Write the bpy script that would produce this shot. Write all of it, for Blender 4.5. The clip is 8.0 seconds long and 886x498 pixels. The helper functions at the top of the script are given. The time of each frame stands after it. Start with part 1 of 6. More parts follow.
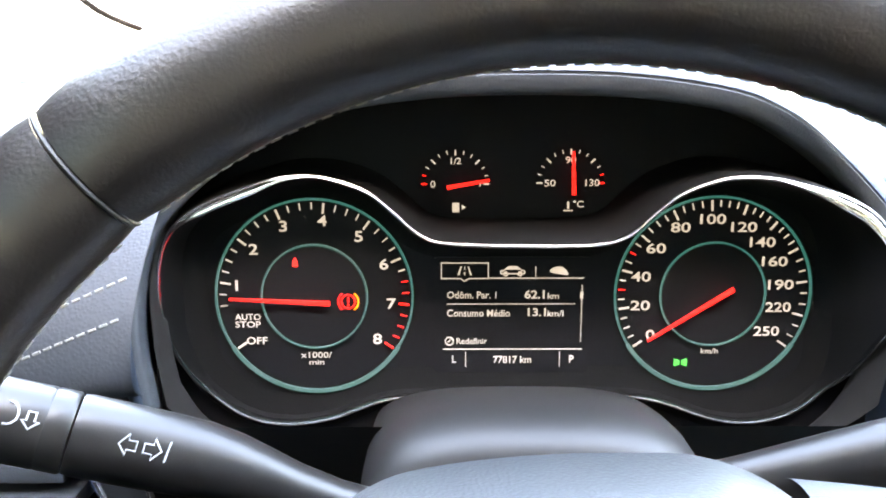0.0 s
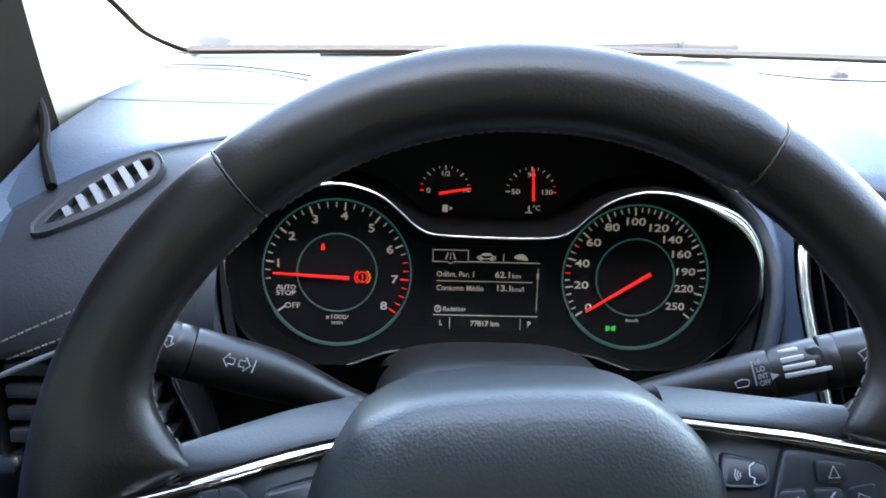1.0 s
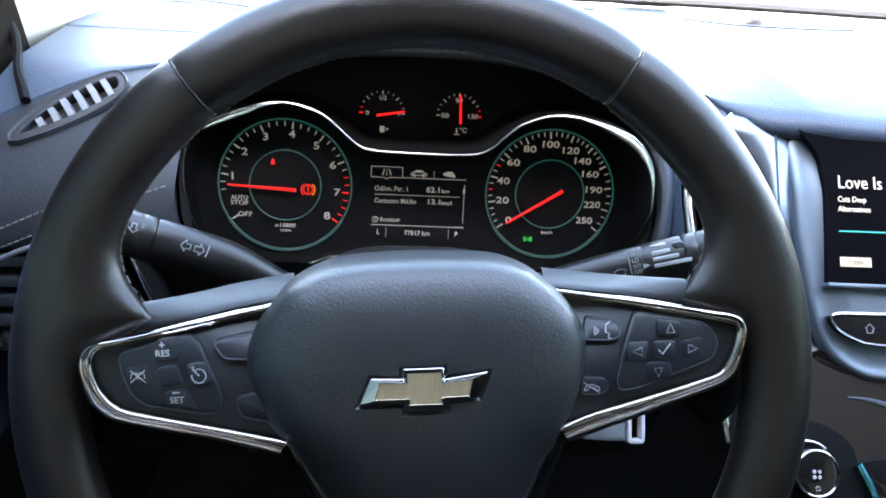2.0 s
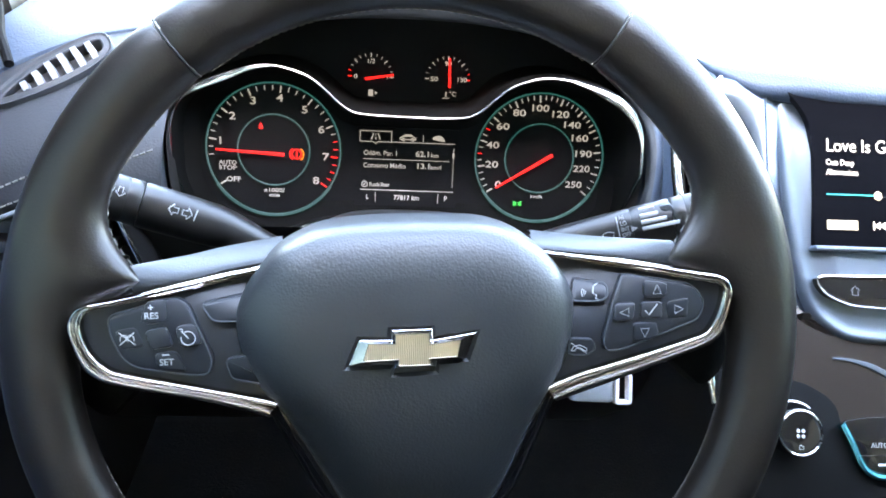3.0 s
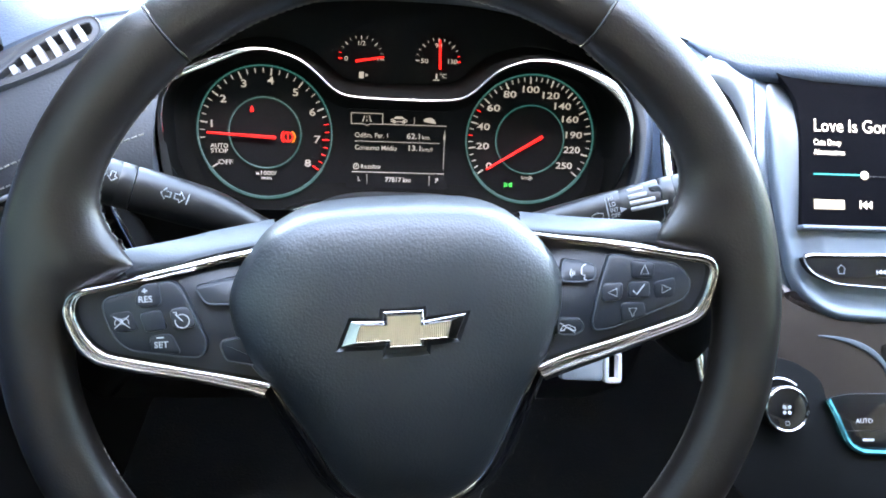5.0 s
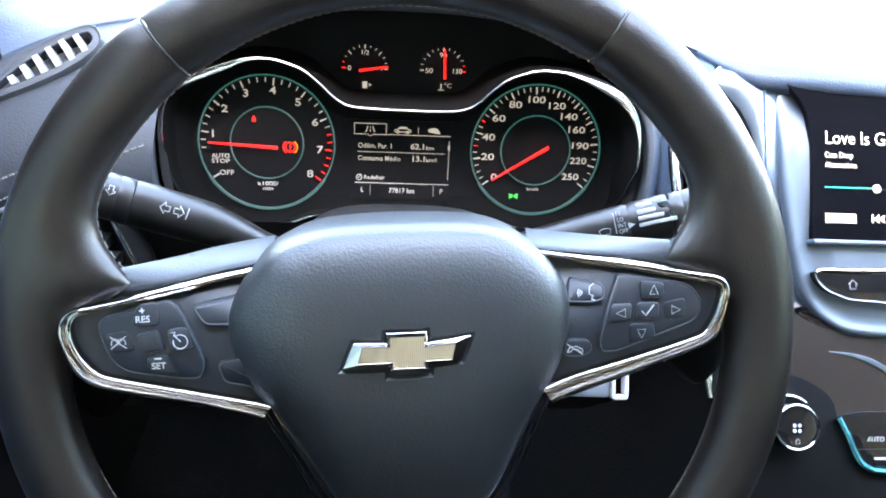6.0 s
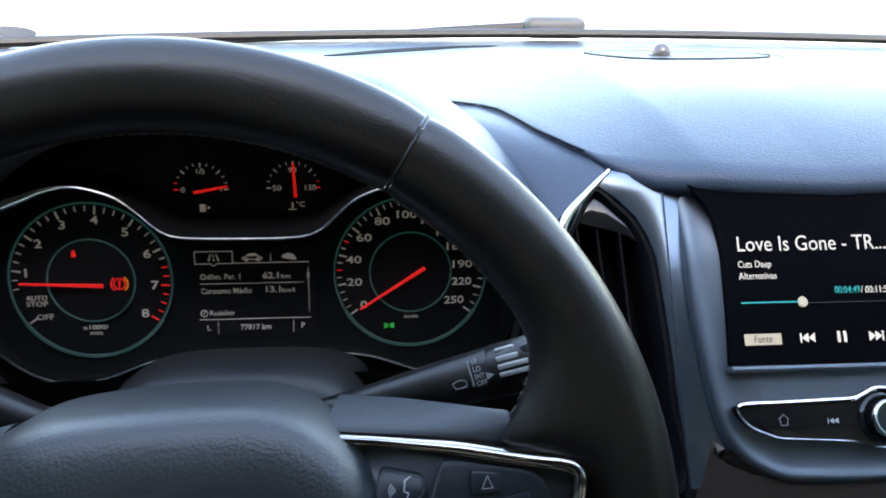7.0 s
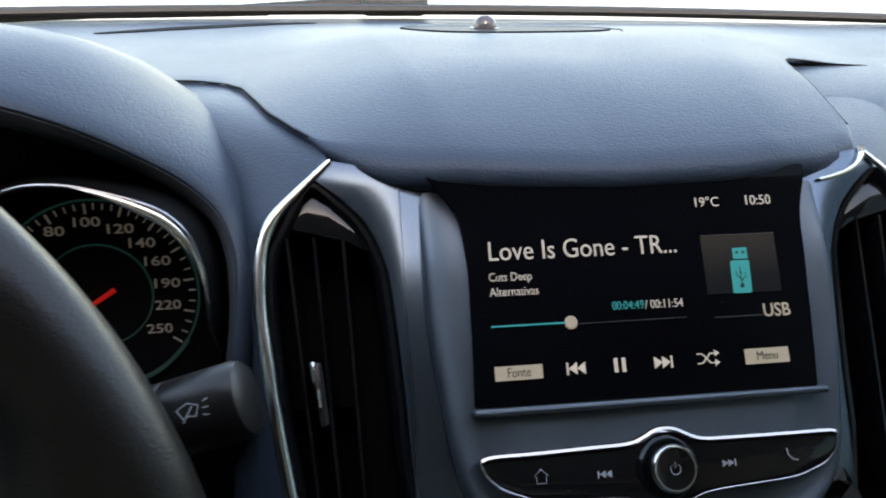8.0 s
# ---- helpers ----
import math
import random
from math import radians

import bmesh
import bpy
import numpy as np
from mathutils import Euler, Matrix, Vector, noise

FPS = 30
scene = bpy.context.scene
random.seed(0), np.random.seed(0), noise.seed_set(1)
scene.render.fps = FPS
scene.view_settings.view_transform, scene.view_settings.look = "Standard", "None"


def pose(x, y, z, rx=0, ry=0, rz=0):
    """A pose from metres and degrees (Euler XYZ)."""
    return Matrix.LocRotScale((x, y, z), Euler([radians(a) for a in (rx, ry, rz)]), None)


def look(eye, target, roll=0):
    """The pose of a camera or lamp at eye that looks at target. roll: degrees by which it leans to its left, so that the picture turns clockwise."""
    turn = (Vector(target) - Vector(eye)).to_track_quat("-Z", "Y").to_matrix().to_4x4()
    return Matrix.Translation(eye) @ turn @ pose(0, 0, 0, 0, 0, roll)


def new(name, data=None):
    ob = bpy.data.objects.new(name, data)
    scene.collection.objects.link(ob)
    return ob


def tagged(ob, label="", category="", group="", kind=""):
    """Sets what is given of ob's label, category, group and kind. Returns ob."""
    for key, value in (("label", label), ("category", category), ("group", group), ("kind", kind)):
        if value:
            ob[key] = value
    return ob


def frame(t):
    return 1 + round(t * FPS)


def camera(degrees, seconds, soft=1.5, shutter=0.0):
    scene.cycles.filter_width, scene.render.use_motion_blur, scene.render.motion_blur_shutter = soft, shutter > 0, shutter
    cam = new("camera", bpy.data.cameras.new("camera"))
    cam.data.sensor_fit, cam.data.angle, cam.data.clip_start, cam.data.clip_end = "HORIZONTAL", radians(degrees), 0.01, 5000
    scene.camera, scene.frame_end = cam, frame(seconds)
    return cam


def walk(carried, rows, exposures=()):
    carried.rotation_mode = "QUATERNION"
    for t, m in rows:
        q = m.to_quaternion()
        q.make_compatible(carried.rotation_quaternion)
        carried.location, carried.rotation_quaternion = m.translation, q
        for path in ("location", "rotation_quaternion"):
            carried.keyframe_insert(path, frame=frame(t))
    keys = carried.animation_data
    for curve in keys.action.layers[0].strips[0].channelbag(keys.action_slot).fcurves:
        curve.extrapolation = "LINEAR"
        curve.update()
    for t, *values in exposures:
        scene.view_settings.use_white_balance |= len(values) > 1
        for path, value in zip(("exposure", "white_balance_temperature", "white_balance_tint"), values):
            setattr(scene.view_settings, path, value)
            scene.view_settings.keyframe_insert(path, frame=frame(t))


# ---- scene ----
cam = camera(59.49, 8.0, soft=1.8, shutter=0.12)
ROWS = [
    (0.0, 0.0000, 0.0000, 1.0800, 68.00, -0.11, -0.35),
    (0.3, 0.0010, -0.0329, 1.0902, 68.17, -0.38, -0.21),
    (0.5, 0.0016, -0.0592, 1.0992, 68.29, -0.78, -0.37),
    (0.7, -0.0016, -0.0844, 1.1098, 68.47, -1.21, -0.63),
    (1.0, -0.0075, -0.1186, 1.1239, 67.70, -1.91, -1.11),
    (1.2, -0.0011, -0.1368, 1.1261, 67.86, -2.21, -1.49),
    (1.5, 0.0085, -0.1621, 1.1288, 66.12, -3.33, -2.28),
    (1.7, 0.0111, -0.1738, 1.1278, 64.46, -3.51, -2.65),
    (2.0, 0.0148, -0.1918, 1.1270, 64.25, -3.59, -2.89),
    (2.2, 0.0160, -0.1952, 1.1259, 63.53, -3.60, -3.08),
    (3.3, 0.0168, -0.1936, 1.1246, 61.72, -3.73, -3.58),
    (3.5, 0.0168, -0.1973, 1.1253, 61.46, -3.75, -3.66),
    (4.0, 0.0173, -0.2032, 1.1290, 60.81, -3.69, -3.88),
    (4.5, 0.0178, -0.2030, 1.1290, 60.80, -3.51, -4.06),
    (4.7, 0.0178, -0.2007, 1.1279, 60.71, -3.55, -4.11),
    (5.8, 0.0189, -0.1902, 1.1273, 60.46, -3.64, -3.85),
    (6.0, 0.0181, -0.1856, 1.1309, 60.57, -3.63, -3.75),
    (6.2, 0.0231, -0.1771, 1.1364, 61.49, -3.71, -3.52),
    (6.5, 0.0487, -0.1535, 1.1365, 63.16, -2.78, -3.90),
    (6.7, 0.0690, -0.1344, 1.1356, 65.66, -1.65, -4.85),
    (7.0, 0.1091, -0.1023, 1.1281, 66.46, -1.23, -5.49),
    (7.2, 0.1334, -0.0815, 1.1202, 66.69, -1.72, -6.84),
    (7.5, 0.1677, -0.0589, 1.1113, 66.55, -1.62, -7.00),
    (7.7, 0.1988, -0.0441, 1.1025, 66.48, -1.30, -7.36),
    (8.0, 0.2460, -0.0229, 1.0975, 66.32, -1.39, -9.30),
]
EXPOSURES = [(0.0, 6.7, 9800, 15), (0.5, 6.1, 10200, 15), (1.0, 4.95, 8000, 11), (1.5, 4.35, 7900, 11), (2.0, 5.1, 8000, 12), (3.5, 6.25, 8400, 13), (6.0, 6.25, 8400, 13), (6.5, 5.5, 8000, 12), (7.0, 3.95, 7900, 11),
             (7.5, 3.12, 8700, 12), (8.0, 2.92, 8900, 13)]
walk(cam, [(t, pose(*place)) for t, *place in ROWS], EXPOSURES)

# ---- world and sun ----
world = bpy.data.worlds.new("sky")
scene.world = world
world.use_nodes = True
_n = world.node_tree.nodes
_sky = _n.new("ShaderNodeTexSky")
_sky.sky_type, _sky.sun_disc = "NISHITA", False
_sky.sun_elevation, _sky.sun_rotation = radians(42), radians(180)
_bg = _n["Background"]
_bg.inputs["Strength"].default_value = 0.15
world.node_tree.links.new(_sky.outputs[0], _bg.inputs["Color"])
sun = new("sun", bpy.data.lights.new("sun", "SUN"))
sun.data.energy, sun.data.angle, sun.data.color = 0.25, radians(12), (1.0, 0.94, 0.84)
sun.matrix_world = look((0.2, -10.0, 9.0), (0, 0, 0))

# ---- materials ----


def material(name, color, rough=0.5, metal=0.0, grain=0.0, grain_size=0.001, mottle=0.0, mottle_size=0.05, glow=None, power=0.0,
             cells=False, coat=0.0, specular=0.5, rough_var=0.0):
    """A node material: base colour varied at two scales, fine relief, and gloss that varies."""
    m = bpy.data.materials.new(name)
    m.use_nodes = True
    nodes, links = m.node_tree.nodes, m.node_tree.links
    b = nodes["Principled BSDF"]
    b.inputs["Base Color"].default_value = (*color, 1)
    b.inputs["Roughness"].default_value = rough
    b.inputs["Metallic"].default_value = metal
    b.inputs["Coat Weight"].default_value = coat
    b.inputs["Specular IOR Level"].default_value = specular
    where = nodes.new("ShaderNodeTexCoord")
    if mottle or rough_var:
        n = nodes.new("ShaderNodeTexNoise")
        n.inputs["Scale"].default_value, n.inputs["Detail"].default_value = 1 / mottle_size, 6
        links.new(where.outputs["Object"], n.inputs["Vector"])
        if mottle:
            mix = nodes.new("ShaderNodeMix")
            mix.data_type = "RGBA"
            mix.inputs["A"].default_value = (*[c * (1 - mottle) for c in color], 1)
            mix.inputs["B"].default_value = (*[min(1, c * (1 + mottle)) for c in color], 1)
            links.new(n.outputs["Fac"], mix.inputs["Factor"])
            links.new(mix.outputs["Result"], b.inputs["Base Color"])
        if rough_var:
            r = nodes.new("ShaderNodeMapRange")
            r.inputs["To Min"].default_value, r.inputs["To Max"].default_value = rough - rough_var, rough + rough_var
            r.inputs["From Min"].default_value, r.inputs["From Max"].default_value = 0.3, 0.7
            links.new(n.outputs["Fac"], r.inputs["Value"])
            links.new(r.outputs["Result"], b.inputs["Roughness"])
    if grain:
        if cells:
            g = nodes.new("ShaderNodeTexVoronoi")
            g.feature = "SMOOTH_F1"
            out = g.outputs["Distance"]
        else:
            g = nodes.new("ShaderNodeTexNoise")
            g.inputs["Detail"].default_value = 3
            out = g.outputs["Fac"]
        g.inputs["Scale"].default_value = 1 / grain_size
        links.new(where.outputs["Object"], g.inputs["Vector"])
        bump = nodes.new("ShaderNodeBump")
        bump.inputs["Strength"].default_value, bump.inputs["Distance"].default_value = grain, grain_size * 0.3
        bump.invert = cells
        links.new(out, bump.inputs["Height"])
        links.new(bump.outputs["Normal"], b.inputs["Normal"])
    if glow:
        b.inputs["Emission Color"].default_value = (*glow, 1)
        b.inputs["Emission Strength"].default_value = power
    return m


LEATHER = material("rim leather", (0.0125, 0.0095, 0.0080), 0.34, specular=0.50, grain=0.4, grain_size=0.0011, mottle=0.25, mottle_size=0.04, rough_var=0.06)
GRAINED = material("grained hub plastic", (0.0125, 0.0155, 0.0175), 0.44, specular=0.80, grain=0.45, grain_size=0.0011, cells=True, mottle=0.15, mottle_size=0.03)
DASH = material("soft dash skin", (0.044, 0.063, 0.091), 0.41, grain=0.55, grain_size=0.0014, cells=True, mottle=0.12, mottle_size=0.09, rough_var=0.03, specular=0.34)
SKIN = material("grained lower dash skin", (0.027, 0.030, 0.035), 0.55, specular=0.35, grain=0.4, grain_size=0.0014, cells=True, mottle=0.15, mottle_size=0.05)
BLACK = material("black plastic", (0.013, 0.0115, 0.0105), 0.5, grain=0.2, grain_size=0.0008, mottle=0.2, mottle_size=0.03)
SATIN = material("satin black plastic", (0.0155, 0.0138, 0.013), 0.34, grain=0.1, grain_size=0.0006, mottle=0.15, mottle_size=0.02, rough_var=0.04)
SWITCH = material("satin blue-black switch plastic", (0.0105, 0.0130, 0.0170), 0.36, specular=0.42, grain=0.12, grain_size=0.0006, mottle=0.1, mottle_size=0.02)
GLOSS = material("gloss black plastic", (0.006, 0.006, 0.007), 0.08, mottle=0.2, mottle_size=0.03, rough_var=0.03)
PANE = material("coated display glass", (0.004, 0.004, 0.005), 0.12, specular=0.03, mottle=0.2, mottle_size=0.03, rough_var=0.02)
DIAL = material("matt dial face", (0.006, 0.006, 0.007), 0.6, specular=0.12, grain=0.1, grain_size=0.0005)
CHROME = material("chrome", (0.49, 0.46, 0.45), 0.07, 1.0, rough_var=0.03, mottle_size=0.01)
SATIN_CHROME = material("satin chrome", (0.55, 0.56, 0.58), 0.22, 1.0, rough_var=0.05, mottle_size=0.01)
# Lighter copy of the chrome, so trims seem to catch reflected light.
FLARE = material("chrome lifted to look lit", (0.95, 0.95, 0.93), 0.16, 1.0, rough_var=0.05, mottle_size=0.01)
SILVER = material("satin silver paint", (0.125, 0.150, 0.175), 0.46, 0.75, grain=0.05, grain_size=0.0005, mottle=0.06, mottle_size=0.03, rough_var=0.03)
SILVER_SMOOTH = material("smooth blue-grey paint", (0.115, 0.15, 0.19), 0.20, 0.85, mottle=0.05, mottle_size=0.03)
UMBER = material("dark metallic lower fascia", (0.027, 0.0195, 0.016), 0.30, 0.15, mottle=0.06, mottle_size=0.05)
SPOKE = material("spoke plastic", (0.036, 0.041, 0.046), 0.52, specular=0.38, grain=0.4, grain_size=0.001, cells=True)
GOLD = material("gold emblem", (0.80, 0.61, 0.41), 0.42, 0.9)
_gt = GOLD.node_tree
_tc, _wv, _bu = _gt.nodes.new("ShaderNodeTexCoord"), _gt.nodes.new("ShaderNodeTexWave"), _gt.nodes.new("ShaderNodeBump")
_wv.inputs["Scale"].default_value, _bu.inputs["Strength"].default_value, _bu.inputs["Distance"].default_value = 330, 0.7, 0.0004
for a, b in ((_tc.outputs["Object"], _wv.inputs["Vector"]), (_wv.outputs["Fac"], _bu.inputs["Height"]), (_bu.outputs["Normal"], _gt.nodes["Principled BSDF"].inputs["Normal"])):
    _gt.links.new(a, b)
VANE = material("grey vane plastic", (0.19, 0.20, 0.21), 0.5, grain=0.1, grain_size=0.0006, mottle=0.08, mottle_size=0.01)
SMOKED = material("smoked sensor lens", (0.06, 0.06, 0.07), 0.12, rough_var=0.04, mottle_size=0.006)
THREAD = material("grey thread", (0.20, 0.19, 0.17), 0.8, grain=0.5, grain_size=0.0004)
CREAM = material("cream woven lining", (0.62, 0.57, 0.48), 0.85, grain=0.4, grain_size=0.0015, mottle=0.08, mottle_size=0.06)
CARPET = material("dark carpet", (0.015, 0.015, 0.016), 0.95, grain=1.0, grain_size=0.003, mottle=0.3, mottle_size=0.05)
MATT = material("dull black rubber", (0.003, 0.003, 0.003), 0.8, grain=0.3, grain_size=0.001, specular=0.15)
RUBBER = material("black rubber", (0.012, 0.011, 0.01), 0.6, grain=0.3, grain_size=0.001)
FRAME = material("dark brown window frame", (0.007, 0.005, 0.004), 0.8, grain=0.3, grain_size=0.001, mottle=0.2, mottle_size=0.05, specular=0.03)
CONCRETE = material("pale sunlit concrete", (0.62, 0.59, 0.50), 0.9, grain=0.4, grain_size=0.02, mottle=0.12, mottle_size=1.5)
COWL = material("grey cowl plastic", (0.05, 0.05, 0.05), 0.6, grain=0.5, grain_size=0.002, mottle=0.2, mottle_size=0.04)
MARK = material("white print", (0.42, 0.42, 0.42), 0.5, glow=(1, 1, 1), power=0.0, mottle=0.05, mottle_size=0.004)
# Teal light on the chrome is put into the metal's colour here.
TEAL_LIT_CHROME = material("chrome with teal light painted in", (0.08, 0.42, 0.48), 0.18, 1.0, rough_var=0.04, mottle_size=0.01)
PAPER = material("white sticker paper", (0.62, 0.58, 0.58), 0.7, mottle=0.06, mottle_size=0.01)


def lit(name, color, power, base=None):
    return material(name, base or [c * 0.3 for c in color], 0.5, glow=color, power=power)


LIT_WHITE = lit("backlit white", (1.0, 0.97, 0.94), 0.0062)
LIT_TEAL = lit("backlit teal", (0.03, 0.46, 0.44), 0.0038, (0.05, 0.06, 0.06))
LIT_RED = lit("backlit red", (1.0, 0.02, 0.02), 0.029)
LIT_ORANGE = lit("backlit orange", (1.0, 0.30, 0.02), 0.029)
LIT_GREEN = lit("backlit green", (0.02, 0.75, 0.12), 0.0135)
SCREEN_WHITE = lit("display white", (1.0, 0.98, 0.95), 0.043)
SCREEN_GREY = lit("display grey", (0.8, 0.75, 0.62), 0.034)
SCREEN_TEAL = lit("display teal", (0.0, 0.62, 0.66), 0.034)
SCREEN_DIM = lit("display dim grey", (0.12, 0.12, 0.12), 0.006)
SCREEN_TILE = lit("display tile fading to black", (0.06, 0.057, 0.054), 0.005)
_st = SCREEN_TILE.node_tree
_st.nodes["Principled BSDF"].inputs["Specular IOR Level"].default_value = 0.04
_tc, _sp, _mr = _st.nodes.new("ShaderNodeTexCoord"), _st.nodes.new("ShaderNodeSeparateXYZ"), _st.nodes.new("ShaderNodeMapRange")
_mr.inputs["From Min"].default_value, _mr.inputs["From Max"].default_value, _mr.inputs["To Max"].default_value = 0.25, 1.0, 0.045
for a, b in ((_tc.outputs["Generated"], _sp.inputs[0]), (_sp.outputs[1], _mr.inputs["Value"]), (_mr.outputs[0], _st.nodes["Principled BSDF"].inputs["Emission Strength"])):
    _st.links.new(a, b)
TEXT_DARK = material("dark display print", (0.02, 0.02, 0.02), 0.6)

GLASS = bpy.data.materials.new("window glass")
GLASS.use_nodes = True
_g = GLASS.node_tree
_g.nodes.clear()
_o, _mx = _g.nodes.new("ShaderNodeOutputMaterial"), _g.nodes.new("ShaderNodeMixShader")
_t, _gl = _g.nodes.new("ShaderNodeBsdfTransparent"), _g.nodes.new("ShaderNodeBsdfGlossy")
_t.inputs["Color"].default_value = (0.93, 0.95, 0.95, 1)
_gl.inputs["Roughness"].default_value = 0.02
_mx.inputs[0].default_value = 0.05
for a, b in ((_t.outputs[0], _mx.inputs[1]), (_gl.outputs[0], _mx.inputs[2]), (_mx.outputs[0], _o.inputs[0])):
    _g.links.new(a, b)

# Tints of the unseen panes, set to hold back light from sides and rear.
TINT = GLASS.copy()
TINT.name = "dark tinted side glass"
TINT.node_tree.nodes[_t.name].inputs["Color"].default_value = (0.16, 0.19, 0.19, 1)
CLEARER = GLASS.copy()
CLEARER.name = "lightly tinted side glass"
CLEARER.node_tree.nodes[_t.name].inputs["Color"].default_value = (0.24, 0.28, 0.28, 1)
REAR = GLASS.copy()
REAR.name = "very dark rear glass"
REAR.node_tree.nodes[_t.name].inputs["Color"].default_value = (0.05, 0.05, 0.05, 1)

# ---- mesh helpers ----


def part(name, bm, mat, parent=None, label="", m=None, smooth=True):
    me = bpy.data.meshes.new(name)
    bmesh.ops.recalc_face_normals(bm, faces=bm.faces)
    bm.to_mesh(me)
    bm.free()
    me.materials.append(mat)
    if smooth:
        me.shade_smooth()
        me.set_sharp_from_angle(angle=radians(40))
    ob = new(name, me)
    if parent is not None:
        ob.parent = parent
    if m is not None:
        ob.matrix_basis = m
    if label:
        ob["label"] = label
    return ob


def thing(name, m, label, category, group="", kind=""):
    ob = new(name)
    ob.empty_display_size = 0.05
    ob.matrix_world = m
    return tagged(ob, label, category, group, kind)


def grid(rows, closed_u=False, closed_v=False, bm=None):
    """A sheet through rows of points. closed_u joins the last row to the first, closed_v the row's ends."""
    bm = bm or bmesh.new()
    vs = [[bm.verts.new(p) for p in row] for row in rows]
    nu, nv = len(vs), len(vs[0])
    for i in range(nu if closed_u else nu - 1):
        for j in range(nv if closed_v else nv - 1):
            a, b, c, d = vs[i][j], vs[(i + 1) % nu][j], vs[(i + 1) % nu][(j + 1) % nv], vs[i][(j + 1) % nv]
            bm.faces.new((a, b, c, d))
    return bm


def solid(bm, depth):
    """Give a sheet thickness."""
    bmesh.ops.recalc_face_normals(bm, faces=bm.faces)
    bmesh.ops.solidify(bm, geom=bm.faces[:], thickness=depth)
    return bm


def prism(outline, z0, z1, bevel=0.0, segments=2, bm=None):
    """A plate from a flat outline, with rounded upper edge."""
    bm = bm or bmesh.new()
    rings = [[(x, y, z0) for x, y in outline]]
    if bevel:
        for k in range(segments + 1):
            a = math.pi / 2 * k / segments
            rings.append([(x, y, z1 - bevel + bevel * math.sin(a)) for x, y in inset(outline, bevel * (1 - math.cos(a)))])
    else:
        rings.append([(x, y, z1) for x, y in outline])
    vs = [[bm.verts.new(p) for p in ring] for ring in rings]
    n = len(outline)
    for a, b in zip(vs, vs[1:]):
        for j in range(n):
            bm.faces.new((a[j], a[(j + 1) % n], b[(j + 1) % n], b[j]))
    bm.faces.new(vs[-1])
    bm.faces.new(vs[0][::-1])
    return bm


def inset(outline, d):
    """The outline moved inwards by d."""
    n = len(outline)
    area = sum(outline[i][0] * outline[(i + 1) % n][1] - outline[(i + 1) % n][0] * outline[i][1] for i in range(n))
    side = 1 if area > 0 else -1
    out = []
    for i in range(n):
        p, q, r = Vector(outline[i - 1]), Vector(outline[i]), Vector(outline[(i + 1) % n])
        a, b = (q - p).normalized(), (r - q).normalized()
        na, nb = Vector((-a.y, a.x)) * side, Vector((-b.y, b.x)) * side
        mid = na + nb
        k = min(2.0, 2 / max(mid.length_squared, 0.3)) if mid.length_squared > 1e-6 else 0
        out.append(tuple(q + mid * d * k))
    return out


def smooth_line(points, n, closed=False):
    """A curve through the points, evenly in parameter, n steps for each piece."""
    pts = [Vector(p) for p in points]
    count, out = len(pts), []
    for i in range(count if closed else count - 1):
        if closed:
            p0, p1, p2, p3 = pts[i - 1], pts[i], pts[(i + 1) % count], pts[(i + 2) % count]
        else:
            p0, p1, p2, p3 = pts[max(i - 1, 0)], pts[i], pts[i + 1], pts[min(i + 2, count - 1)]
        for k in range(n):
            t = k / n
            out.append(0.5 * ((2 * p1) + (p2 - p0) * t + (2 * p0 - 5 * p1 + 4 * p2 - p3) * t * t + (3 * p1 - p0 - 3 * p2 + p3) * t ** 3))
    if not closed:
        out.append(pts[-1])
    return out


def flat(points, n=4, closed=True):
    """A smooth flat outline in metres from points in millimetres."""
    return [(p.x, p.y) for p in smooth_line([(x / 1000, y / 1000, 0) for x, y in points], n, closed)]


def mm(points):
    return [(x / 1000, y / 1000) for x, y in points]


def rounded(outline, r, n=3):
    """Outline with rounded corners, radius r."""
    out, count = [], len(outline)
    for i in range(count):
        p, q, s = Vector(outline[i - 1]), Vector(outline[i]), Vector(outline[(i + 1) % count])
        a, b = p - q, s - q
        d = min(r, a.length * 0.45, b.length * 0.45)
        u, v = q + a.normalized() * d, q + b.normalized() * d
        for k in range(n + 1):
            t = k / n
            out.append(tuple((1 - t) ** 2 * u + 2 * t * (1 - t) * q + t * t * v))
    return out


def box2(cx, cy, w, h):
    return [(cx - w / 2, cy - h / 2), (cx + w / 2, cy - h / 2), (cx + w / 2, cy + h / 2), (cx - w / 2, cy + h / 2)]


def tube(points, radius, sides=10, closed=False, flatten=1.0, bm=None, up=(0, 0, 1), caps=True):
    """A round bar along points; radius may be a list."""
    pts = [Vector(p) for p in points]
    n = len(pts)
    rows = []
    for i, p in enumerate(pts):
        a = pts[i - 1] if (i or closed) else p
        b = pts[(i + 1) % n] if (i < n - 1 or closed) else p
        ahead = (b - a).normalized()
        side = ahead.cross(Vector(up))
        side = side.normalized() if side.length > 1e-6 else Vector((1, 0, 0))
        top = side.cross(ahead)
        r = radius[i] if isinstance(radius, (list, tuple)) else radius
        rows.append([p + side * r * math.cos(2 * math.pi * k / sides) + top * r * flatten * math.sin(2 * math.pi * k / sides) for k in range(sides)])
    bm = grid(rows, closed_u=closed, closed_v=True, bm=bm)
    if not closed and caps:
        bm.verts.ensure_lookup_table()
        total, m = len(bm.verts), n * sides
        bm.faces.new([bm.verts[total - m + k] for k in range(sides)][::-1])
        bm.faces.new([bm.verts[total - sides + k] for k in range(sides)])
    return bm


